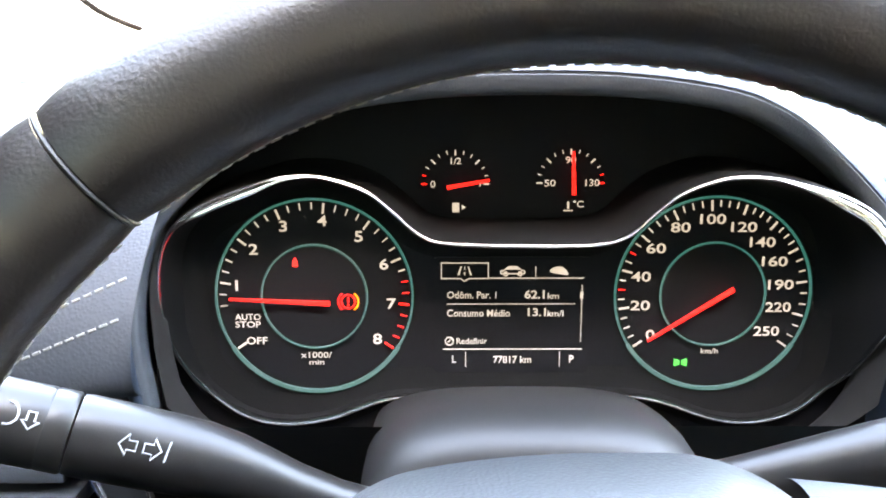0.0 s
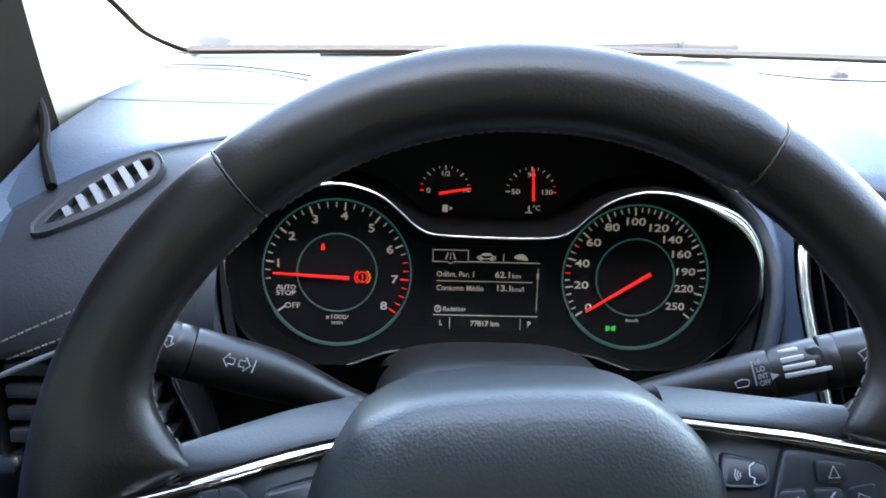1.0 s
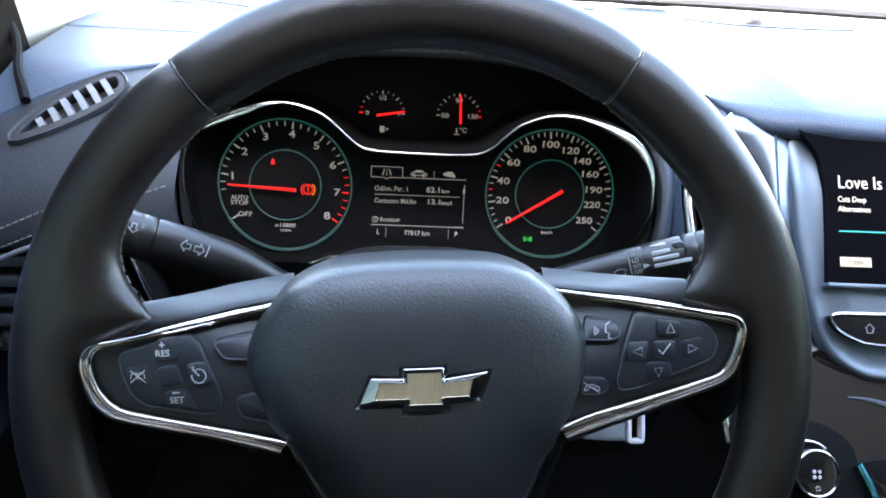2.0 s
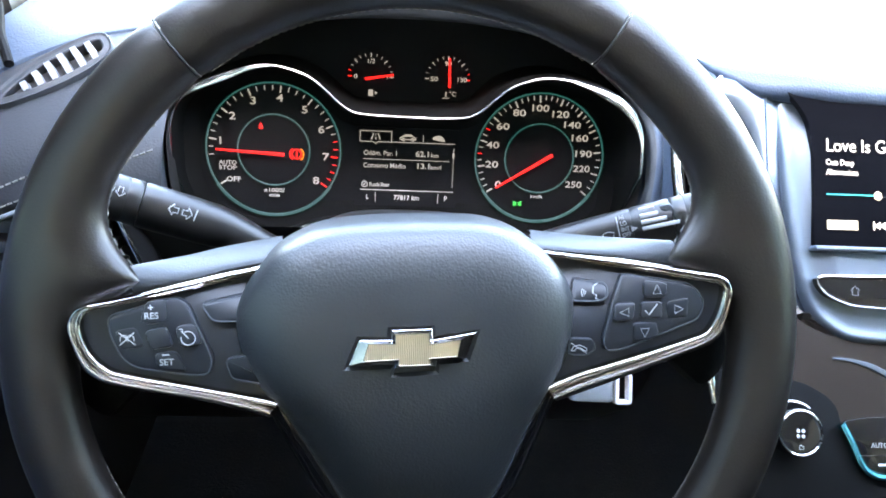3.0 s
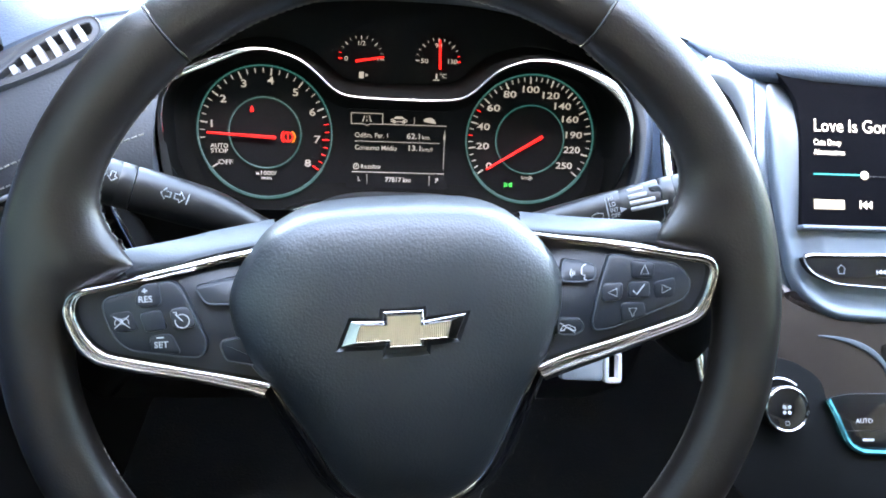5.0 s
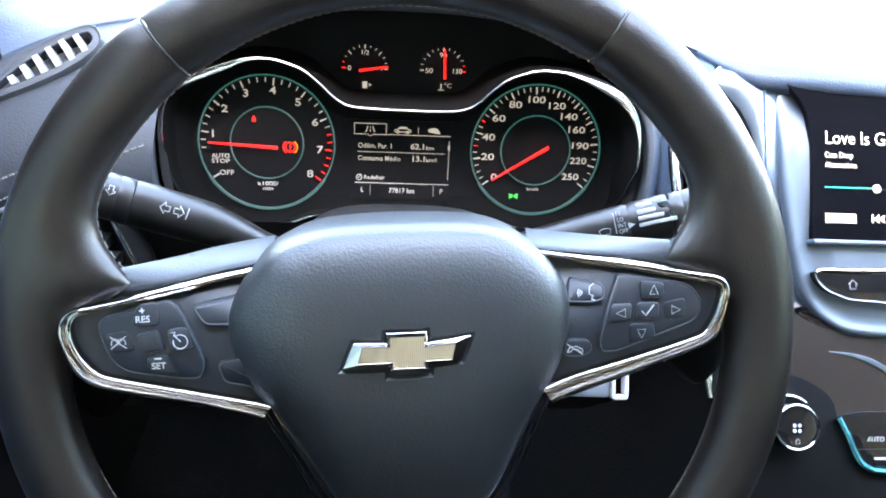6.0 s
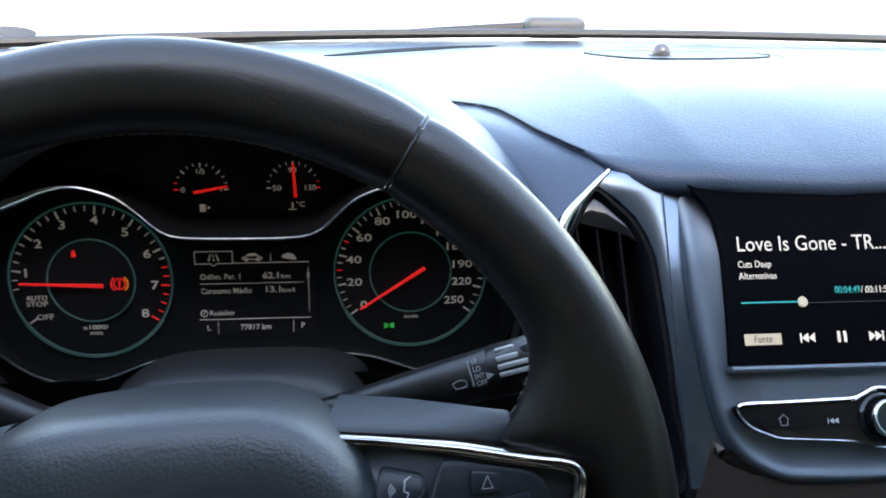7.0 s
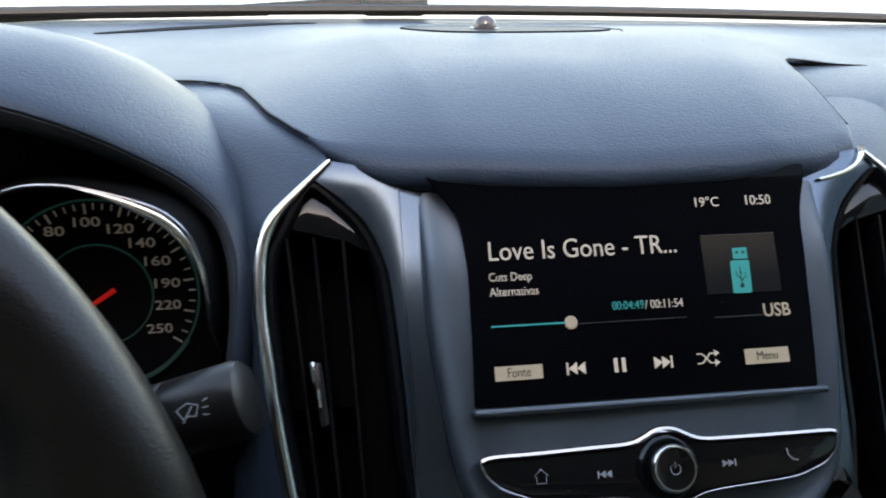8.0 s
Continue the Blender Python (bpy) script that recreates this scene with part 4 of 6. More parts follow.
for cx in (-4.6, 2.4):
    part("car_symbol", annulus(cx / 1000, -0.0044, 0.0006, 0.0013, 0, 0.0004, steps=16), LIT_WHITE, DISPLAY)
plate("leaf_symbol", flat([(17, -3.0), (19, -1.2), (23, -0.8), (25.6, -3), (26, -5), (22.6, -4.6), (19, -4)], 3), 0, 0.0003, LIT_WHITE, DISPLAY)
words("Odôm. Par. 1", 3.5, -33.6, -15.2, 0.0002, LIT_WHITE, DISPLAY, 0.80, 0.05, "LEFT", span=24.4)
words("62.1", 4.0, 4.8, -15.0, 0.0002, LIT_WHITE, DISPLAY, 0.85, 0.10, "LEFT", span=9.8)
words("km", 2.9, 16.1, -15.6, 0.0002, LIT_WHITE, DISPLAY, 0.85, 0.04, "LEFT", span=5.6)
bar(-33.6, 30.0, -19.6, 0.4)
words("Consumo Médio", 3.5, -33.6, -24.4, 0.0002, LIT_WHITE, DISPLAY, 0.78, 0.05, "LEFT", span=31.2)
words("13.1", 4.0, 5.4, -24.0, 0.0002, LIT_WHITE, DISPLAY, 0.85, 0.10, "LEFT", span=9.0)
words("km/l", 2.9, 16.2, -24.6, 0.0002, LIT_WHITE, DISPLAY, 0.85, 0.04, "LEFT", span=7.9)
part("tick_symbol", annulus(-0.0323, -0.0387, 0.0017, 0.0023, 0, 0.0003, steps=24), LIT_WHITE, DISPLAY)
plate("tick_symbol", mm([(-33.3, -38.8), (-32.7, -39.6), (-31.0, -37.2), (-31.4, -37.0), (-32.7, -38.7)]), 0, 0.0003, LIT_WHITE, DISPLAY, smooth=False)
words("Redefinir", 3.0, -29.0, -38.8, 0.0002, LIT_WHITE, DISPLAY, 0.8, 0.04, "LEFT", span=15.2)
bar(-35.4, 34.2, -42.8)
upright(33.3, -39.2, -10.0, 0.4), upright(33.2, -16.8, -13.4, 1.5)
words("L", 3.5, -30.1, -48.3, 0.0002, LIT_WHITE, DISPLAY, 0.85, 0.1)
words("77817 km", 3.5, -0.7, -48.4, 0.0002, LIT_WHITE, DISPLAY, 0.8, 0.07, span=19.0)
words("P", 3.6, 28.8, -48.2, 0.0002, LIT_WHITE, DISPLAY, 0.9, 0.12)
upright(-24.1, -52.0, -44.4, 0.4), upright(23.0, -52.0, -44.4, 0.4)

# ---- steering wheel ----
wheel = thing("steering_wheel", WHEEL, "black leather three-spoke steering wheel with a grained hub and chrome trim", "steering wheel")
RIM_R, RIM_A, RIM_B, RIM_Z = 0.1730, 0.0168, 0.0138, -0.0108


def thumb_swell(a):
    """How far the rim swells inwards to meet the upper spokes, by the angle round the wheel."""
    off = abs((a - 90 + 180) % 360 - 180) - 74.0
    return math.exp(-abs(off / (6.0 if off < 0 else 7.5)) ** 1.5)


def rim_section(a0, a1):
    """A stretch of the leather rim, slightly drawn in at its seams, thicker at the thumb rests."""
    rows, n = [], max(6, int((a1 - a0) / 1.25))
    for i in range(n + 1):
        a = a0 + (a1 - a0) * i / n
        end = min(i, n - i)
        pull = (0.94, 0.97, 0.985, 0.995, 1.0)[min(end, 4)]
        thumb = thumb_swell(a)
        c, s = math.cos(radians(a)), math.sin(radians(a))
        row = []
        for k in range(24):
            t = 2 * math.pi * k / 24
            inner = max(0.0, -math.cos(t))
            r = RIM_R + RIM_A * pull * math.cos(t) - 0.027 * thumb * inner ** 1.6
            row.append((r * c, r * s, RIM_Z + (RIM_B * pull) * math.sin(t) + 0.003 * thumb * inner))
        rows.append(row)
    bm = grid(rows, closed_v=True)
    bm.verts.ensure_lookup_table()
    bm.faces.new(bm.verts[:24])
    bm.faces.new(bm.verts[-24:])
    return bm


for a0, a1 in ((55.6, 125.6), (126.2, 236), (236.6, 303.4), (304, 415)):
    part("rim_cover", rim_section(a0, a1), LEATHER, wheel)
# Black rings added to mark the dark grooves between the rim covers.
for a in (55.3, 125.9, 236.3, 303.7):
    c, s = math.cos(radians(a)), math.sin(radians(a))
    ring = [((RIM_R + (RIM_A * 0.945) * math.cos(t)) * c, (RIM_R + (RIM_A * 0.945) * math.cos(t)) * s, RIM_Z + RIM_B * 0.945 * math.sin(t)) for t in [2 * math.pi * k / 28 for k in range(28)]]
    part("seam_piping", tube(ring, 0.0005, 6, closed=True, up=(-s, c, 0)), BLACK, wheel, "thin black ring marking the groove of the rim seam")
part("rim_core", tube([(RIM_R * math.cos(radians(a)), RIM_R * math.sin(radians(a)), RIM_Z) for a in range(0, 360, 5)], 0.0110, 12, closed=True), RUBBER, wheel)


def stitches(a0, a1, step):
    bm = bmesh.new()
    a = a0
    while a < a1:
        pts = []
        for b in (a, a + step * 0.62):
            t = radians(190)
            r = RIM_R + (RIM_A + 0.0001) * math.cos(t)
            r -= 0.027 * thumb_swell(b) * (-math.cos(t)) ** 1.6
            pts.append((r * math.cos(radians(b)), r * math.sin(radians(b)), RIM_Z + (RIM_B + 0.0002) * math.sin(t) * (1 if b == a else 0.93)))
        tube(pts, 0.00028, 5, bm=bm)
        a += step
    return bm


for a0, a1 in ((57, 124), (128, 166), (14, 54), (200, 236), (304, 340)):
    part("stitching", stitches(a0, a1, 1.5), THREAD, wheel, "fine grey stitching along the rim")

# hub with its domed pad
HUB = [(0, 62), (24, 61), (38.5, 59.5), (51.5, 55), (60.4, 48.6), (69, 40), (75.4, 29), (77.6, 17), (76.4, 2), (72, -12), (65.2, -24.5), (57, -38), (49.5, -53.5), (40.5, -72.5), (31.5, -84), (19.5, -91.5), (0, -95),
       (-18, -92.5), (-27, -87.5), (-37, -76), (-51.5, -48), (-64, -27), (-72.4, -17), (-78.2, -6), (-81.2, 5), (-82, 16), (-80, 26), (-75, 36), (-66, 48), (-56, 54.6), (-43, 59.6), (-24, 61.6)]
OUT = flat(HUB, 4)
# emblem and the shallow recess that holds it
BOW = mm([(-29.8, -3.5), (-24.4, 7.9), (-10.1, 7.2), (-10, 11.7), (8, 11.6), (8.1, 6.4), (27.6, 9), (22.8, -2.6), (7.6, -2.8), (8.2, -5.8), (-9.4, -5.6), (-8.9, -2.6)])
FIELD = mm([(-23.6, -1.6), (-20.8, 6.5), (-8.8, 6.0), (-8.7, 10.3), (6.8, 10.2), (6.9, 5.1), (21.0, 6.6), (19.0, -1.4), (6.4, -1.6), (6.9, -4.5), (-8.1, -4.3), (-7.7, -1.5)])
RECESS = mm([(-33.4, -6.6), (-25.9, 10.2), (-12.8, 9.0), (-12.6, 13.6), (10.3, 13.8), (10.4, 8.9), (31.2, 10.9), (24.8, -5.0), (11.4, -5.6), (10.9, -10.2), (-11.7, -10.6), (-11.5, -6.6)])


def hub_pad():
    rows = []
    for s, z in ((1.0, -0.020), (1.0, -0.0095), (0.994, -0.0060), (0.981, -0.0026), (0.960, 0.0002), (0.925, 0.0030), (0.87, 0.0053), (0.80, 0.0076), (0.70, 0.0098), (0.56, 0.0114), (0.40, 0.0121), (0.25, 0.0123), (0.1, 0.0123)):
        roll = min(1, max(0, (s - 0.90) / 0.10)) ** 2
        rows.append([(x * s, (y + 0.008) * s - 0.008 - 0.002 * roll * max(0, y - 0.020) / 0.04, z - 0.006 * max(0, -(y * s) - 0.02) / 0.07 - 2.2 * max(0, y * s - 0.008) ** 2 - 0.026 * roll * max(0, y - 0.020) / 0.04) for x, y in OUT])
    bm = grid(rows, closed_v=True)
    bm.verts.ensure_lookup_table()
    bm.faces.new(bm.verts[-len(OUT):])
    bm.faces.new(bm.verts[:len(OUT)])
    return bm


def carved(ob, cutter_bm):
    """Cut a solid out of a part and keep the result as its mesh."""
    bmesh.ops.recalc_face_normals(cutter_bm, faces=cutter_bm.faces)
    me = bpy.data.meshes.new("cutter")
    cutter_bm.to_mesh(me)
    cutter_bm.free()
    cutter = new("cutter", me)
    cutter.matrix_world = WHEEL
    mod = ob.modifiers.new("cut", "BOOLEAN")
    mod.operation, mod.solver, mod.object = "DIFFERENCE", "EXACT", cutter
    bpy.context.view_layer.update()
    done = bpy.data.meshes.new_from_object(ob.evaluated_get(bpy.context.evaluated_depsgraph_get()))
    ob.modifiers.clear()
    old, ob.data = ob.data, done
    bpy.data.meshes.remove(old)
    bpy.data.objects.remove(cutter)
    bpy.data.meshes.remove(me)
    done.name = ob.name
    done.shade_smooth()
    done.set_sharp_from_angle(angle=radians(35))


HUB_PAD = part("hub_pad", hub_pad(), GRAINED, wheel, "domed grained hub pad")
bm = grid([[(x, y, z) for x, y in inset(RECESS, d)] for d, z in ((0.0020, 0.0106), (0.0004, 0.0123), (0.0, 0.016))], closed_v=True)
bm.verts.ensure_lookup_table()
bm.faces.new(bm.verts[:12])
bm.faces.new(bm.verts[-12:])
carved(HUB_PAD, bm)
part("hub_back", prism(flat(halved([(0, 56), (50, 50), (66, 26), (66, 8), (50, -30), (36, -60), (20, -80), (0, -86)]), 3), -0.05, -0.012), BLACK, wheel)
EMBLEM = part("emblem_rim", grid([[(x, y, z) for x, y in ring] for ring, z in ((BOW, 0.0090), (BOW, 0.0136), (inset(BOW, 0.0003), 0.0139), (FIELD, 0.0156), (inset(FIELD, 0.0002), 0.0157), (inset(FIELD, 0.0005), 0.0152))], closed_v=True),
              CHROME, wheel, "chrome emblem edge with broad end facets", smooth=False)
plate("emblem_field", inset(FIELD, 0.0004), 0.0149, 0.0153, GOLD, EMBLEM, label="gold ribbed emblem field", smooth=False)
# spokes, chrome bezels and switch panels
TRIM = {-1: ([(-62, 42.6), (-82.8, 39.1), (-108.8, 33.9), (-134.6, 29.0), (-147.3, 27.0), (-152.4, 23.8), (-155.2, 18.9), (-155.3, 14), (-153, 5.5), (-149.9, -2.2), (-146, -6.4), (-140, -10.1), (-125.3, -14.1), (-99.8, -19.7), (-79.2, -25.9), (-69.4, -29.8)],
             [(-62, 38.4), (-83.1, 35.1), (-109.1, 29.9), (-134, 25.8), (-143.5, 24.2), (-147, 22), (-148.6, 18), (-148.3, 13.5), (-146.3, 7), (-143.2, 2.2), (-139.9, -1.2), (-135, -4.1), (-122, -7.6), (-98, -13.3), (-80, -17.6), (-63.1, -21.9)]),
        1: ([(58, 44.2), (77.4, 41.2), (105.2, 37.2), (133.5, 31.9), (146.3, 29.4), (151.4, 26), (153.6, 20.6), (152.8, 14.5), (151.4, 9.4), (148.7, 1), (145.2, -3.1), (139.5, -6.5), (119.4, -13.2), (96.5, -20.5), (76.6, -26.6), (67.2, -29.5)],
            [(58, 41.2), (77.4, 37.8), (105, 32.7), (133, 27), (144.5, 24.4), (147.5, 22.2), (147.4, 18), (146.4, 13.6), (144.6, 9), (141.4, 3.4), (138.5, 0.8), (133, -1), (118, -5.2), (95, -11.2), (77, -15.8), (62.3, -21.4)])}
BARS = {-1: ([(-129.7, 41.3, -19), (-110.6, 42.4, -44), (-92.2, 45.4, -54), (-64.1, 49.4, -58)], [(-128.9, 28.3, -17), (-104.9, 32.3, -19), (-85.7, 36.3, -21), (-59.7, 40.2, -23)]),
        1: ([(128.5, 43.4, -19), (103.2, 43.8, -44), (88.5, 44.8, -54), (65.2, 47.7, -58)], [(128.2, 30.5, -17), (96.1, 36.3, -19), (80.6, 38.2, -21), (58.8, 41.1, -23)])}
VEES = {-1: [(-63.6, -22), (-57.6, -35.5), (-51.4, -47.6), (-44, -62), (-36.5, -76.4), (-26, -88.2), (-14, -95)], 1: [(63, -21.6), (56, -38), (49, -53.9), (40, -72.8), (31.2, -84.4), (19.5, -91.9), (10, -96)]}


PANELS, TRIMS, SIDE = {}, [], [None]


def mirror(points, s):
    return points if s < 0 else [(-x, y) for x, y in points]


for s in (-1, 1):
    a, b = ([(p.x / 1000, p.y / 1000) for p in smooth_line([(x, y, 0) for x, y in edge], 6)] for edge in TRIM[s])
    rows = []
    for k, z in ((0, -0.010), (0, -0.0020), (0.02, -0.0006), (0.07, 0.0007), (0.15, 0.0017), (0.25, 0.0024), (0.36, 0.0027), (0.46, 0.0025), (0.50, 0.0019), (0.53, 0.0011), (0.57, 0.0010), (0.66, 0.0016), (0.76, 0.0017), (0.86, 0.0013), (0.93, 0.0006),
                 (0.95, 0.0010), (0.98, 0.0010), (1.0, 0.0002), (1.0, -0.008)):
        rows.append([(p[0] + (q[0] - p[0]) * k, p[1] + (q[1] - p[1]) * k, z) for p, q in zip(a, b)])
    TRIMS.append(part("spoke_trim", grid(rows), CHROME, wheel, "bright chrome trim round the switches"))
    half = len(b) // 2
    PANELS[s] = part("switch_panel", solid(grid([[(p[0] + (q[0] - p[0]) * k / 10, p[1] + (q[1] - p[1]) * k / 10, -0.0070) for k in range(11)] for p, q in zip(b[:half], b[::-1][:half])]), 0.004), SWITCH, wheel, "satin black switch panel")
    # leather-dark spoke body that runs from hub to rim
    plate("spoke_body", flat(mirror([(-58, 26), (-100, 24), (-126, 26), (-150, 40), (-166, 40), (-170, 10), (-166, -22), (-152, -36), (-140, -27), (-128, -19), (-100, -25), (-72, -33), (-60, -30), (-52, 0)], s), 3), -0.046, -0.029, MATT, wheel, 0.006)
    # pale bar above the chrome
    top, low = (smooth_line([(x / 1000, y / 1000, z / 1000) for x, y, z in edge], 6) for edge in BARS[s])
    rows = []
    for k in range(15):
        a = math.pi * k / 14
        rows.append([p * (0.5 + 0.5 * math.cos(a)) + q * (0.5 - 0.5 * math.cos(a)) + Vector((0, 0.0026, 0.0090)) * math.sin(a) ** 0.7 * (0.93 if i == 0 else 1) for i, (p, q) in enumerate(zip(top, low))])
    part("spoke_bar", grid(rows), SPOKE, wheel, "grey upper spoke bar")
    # lower spoke: a bright edge beside the hub, then a gloss band falling away
    line = smooth_line([(x / 1000, y / 1000, 0) for x, y in VEES[s]], 5)
    n = len(line)
    part("lower_spoke_trim", tube([p + Vector((0, 0, -0.0035 - 0.011 * i / n)) for i, p in enumerate(line)], 0.0008, 8), CHROME, wheel, "thin chrome edge of the lower spoke")
    rows = []
    for out, drop in ((0.0, 0.0005), (0.0012, 0.0), (0.003, 0.0006), (0.0052, 0.0022), (0.0072, 0.005), (0.0085, 0.009), (0.009, 0.016)):
        rows.append([p + Vector((s * (0.0012 + out * (0.9 + 0.5 * i / n)), -0.30 * out, -0.0040 - 0.011 * i / n - drop)) for i, p in enumerate(line)])
    part("lower_spoke", grid(rows), GLOSS, wheel, "gloss black lower spoke")
part("lower_spoke_body", prism(flat(halved([(0, -70), (44, -70), (36, -96), (30, -120), (34, -152), (50, -166), (0, -170)]), 3), -0.034, -0.016, 0.005), BLACK, wheel)

SWITCH_Z = -0.0014


def button(outline, parent, rise=0.0022, r=0.003, label="", mat=None):
    # Lighter bead paints the highlight that the switch's rounded edge would catch.
    part("button_edge", tube([(x, y, SWITCH_Z + rise - 0.0005) for x, y in inset(rounded(mm(outline), r), 0.0005)], 0.00045, 6, closed=True), SPOKE, parent, "lighter bead painting the highlight on the switch's edge")
    return plate("button", rounded(mm(outline), r), SWITCH_Z - 0.004, SWITCH_Z + rise, mat or SWITCH, parent, 0.0019, label)


def icon(points, parent=None, z=None, mat=None, name="symbol"):
    return plate(name, mm(points), z if z is not None else SWITCH_Z + 0.0030, (z if z is not None else SWITCH_Z + 0.0030) + 0.00025, mat or MARK, parent or SIDE[0], smooth=False)


def wire(points, w, parent=None, z=None, mat=None, closed=False, name="symbol", barrel=0.0):
    """A drawn line symbol; with a barrel radius it lies on a rounded lever, flattened by z."""
    zz = (z if z is not None else SWITCH_Z + 0.0031)
    if barrel:
        return part(name, tube([(x / 1000, y / 1000, 0.00015 + zz * math.sqrt(max(0.0, barrel ** 2 - (y / 1000) ** 2))) for x, y in points], w * 0.0004, 5, closed=closed, flatten=0.7), mat or MARK, parent or SIDE[0])
    return part(name, tube([(x / 1000, y / 1000, zz) for x, y in points], w * 0.0004, 5, closed=closed, flatten=0.5), mat or MARK, parent or SIDE[0])


SIDE[0] = PANELS[-1]
button([(-137.6, 21.4), (-106.6, 29.0), (-101.5, 25.8), (-98.2, 17.6), (-91.4, -1.0), (-93.6, -8.3), (-101.4, -8.2), (-126.7, -3.4), (-132.7, 1.8), (-136.9, 12.9)], PANELS[-1], 0.0020, 0.0045, label="four-way cruise switch")
plate("button_centre", rounded(mm([(-120.9, 14.0), (-111.4, 15.6), (-108.6, 6.2), (-118.4, 5.0)]), 0.0022), SWITCH_Z, SWITCH_Z + 0.0032, SWITCH, PANELS[-1], 0.0009)
for pts in ([(-122.6, 19.0), (-119.6, 27.2), (-110.8, 28.6), (-110.4, 17.4), (-119.6, 16.6)], [(-134.2, 14.8), (-124.6, 16.0), (-121.2, 6.6), (-131.8, 5.4)],
            [(-107.6, 15.2), (-98.6, 16.4), (-95.6, 6.6), (-105.8, 5.4)], [(-117.6, 3.4), (-107.6, 4.2), (-103.0, -5.8), (-116.4, -4.4)]):
    plate("button_tab", rounded(mm(pts), 0.0026), SWITCH_Z, SWITCH_Z + 0.0027, SWITCH, PANELS[-1], 0.0009)
words("+", 3.4, -117.4, 24.3, SWITCH_Z + 0.0029, MARK, PANELS[-1], 1, 0.05, turn=3)
words("RES", 2.9, -117.4, 20.6, SWITCH_Z + 0.0029, MARK, PANELS[-1], 1.0, 0.04)
words("SET", 2.9, -112.0, -0.9, SWITCH_Z + 0.0029, MARK, PANELS[-1], 1.0, 0.04)
bar(-113.8, -110.6, 2.6, 0.6, MARK, PANELS[-1], SWITCH_Z + 0.0028)
for r, a0, a1 in ((2.9, 200, 70), (2.9, -20, 110)):
    for cx in (-129.9, -127.3):
        wire([(cx + r * 0.62 * math.cos(radians(a0 + (a1 - a0) * k / 5)), 10.4 + r * 0.72 * math.sin(radians(a0 + (a1 - a0) * k / 5))) for k in range(6)], 0.5)
wire([(-132.0, 8.0), (-125.2, 13.6)], 0.6), wire([(-132.0, 13.6), (-125.2, 8.0)], 0.6)
wire([(-101.8 + 3.2 * math.cos(radians(a)), 9.8 + 3.2 * math.sin(radians(a))) for a in range(120, -215, -24)], 0.65)
wire([(-104.6, 13.2), (-101.6, 9.8)], 0.7), wire([(-105.6, 14.0), (-104.0, 14.2), (-104.2, 12.2)], 0.6)
button([(-96.2, 25.4), (-68, 30.6), (-68, 15.2), (-91.0, 16.4)], PANELS[-1], 0.0026)
button([(-86.8, -1.0), (-64, 2.4), (-62, -15.5), (-84.2, -10.6)], PANELS[-1], 0.0026)
SIDE[0] = PANELS[1]
button([(98.6, 30.8), (102.6, 31.0), (133.6, 25.0), (139.8, 16.2), (137.2, 7.4), (99.4, -5.8), (91, -6.2), (89.4, -1.6), (94.2, 17.9)], PANELS[1], 0.0020, 0.0045, label="five-way menu switch")
plate("button_centre", rounded(mm([(107.9, 17.2), (118.4, 16.9), (118.2, 8.8), (107.4, 9.4)]), 0.002), SWITCH_Z, SWITCH_Z + 0.0031, SWITCH, PANELS[1], 0.0009)
for pts in ([(109.2, 27.6), (121.0, 25.8), (120.4, 18.8), (109.4, 19.0)], [(104.0, 7.2), (115.8, 7.4), (116.6, -0.2), (104.0, -2.4)], [(95.2, 16.9), (105.4, 17.2), (104.6, 8.6), (94.8, 8.0)], [(120.4, 16.6), (131.2, 18.4), (130.8, 8.8), (120.4, 8.4)]):
    plate("button_tab", rounded(mm(pts), 0.0022), SWITCH_Z, SWITCH_Z + 0.0027, SWITCH, PANELS[1], 0.0009)
for cx, cy, a in ((115.6, 22.6, 90), (109.6, 2.8, 270), (100.2, 12.6, 180), (125.8, 13.1, 0)):
    wire([(cx + 2.6 * math.cos(radians(a + b)), cy + 2.6 * math.sin(radians(a + b))) for b in (0, 130, 230)], 0.55, closed=True)
wire([(109.8, 13.2), (111.6, 11.0), (115.6, 16.0)], 0.8)
button([(75.6, 30.4), (92.4, 26.6), (92.6, 19.4), (87.6, 17.8), (74.4, 18.5)], PANELS[1], 0.0018)
button([(73.4, 1.3), (85.4, 0.2), (86.8, -4.9), (82.3, -7.8), (72.4, -7.2)], PANELS[1], 0.0018)
for r in (1.2, 2.2, 3.2):
    wire([(82.6 - r * math.cos(radians(b)), 22.8 + r * math.sin(radians(b))) for b in (-40, 0, 40)], 0.5, z=SWITCH_Z + 0.0021)
wire([(87.2, 27.0), (85.2, 25.6), (85.0, 22.2), (86.8, 21.4), (86.2, 19.6), (87.6, 19.2)], 0.7, z=SWITCH_Z + 0.0021)
wire([(74.2, -4.8), (75.4, -2.8), (78.4, -2.2), (81.4, -3.6), (81.8, -5.2), (80.2, -5.0), (79.4, -3.8), (76.8, -3.6), (76.0, -4.8), (74.2, -4.8)], 0.6, z=SWITCH_Z + 0.0021), wire([(74.2, -1.0), (81.6, -6.2)], 0.55, z=SWITCH_Z + 0.0021)



def push_back(ob, rel):
    """Spoke faces pushed back along the camera's view, most at upper inner corners."""
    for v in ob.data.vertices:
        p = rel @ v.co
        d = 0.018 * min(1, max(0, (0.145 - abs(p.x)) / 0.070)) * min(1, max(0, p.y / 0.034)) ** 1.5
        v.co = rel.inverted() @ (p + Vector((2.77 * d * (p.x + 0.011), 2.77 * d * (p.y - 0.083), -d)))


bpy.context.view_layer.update()
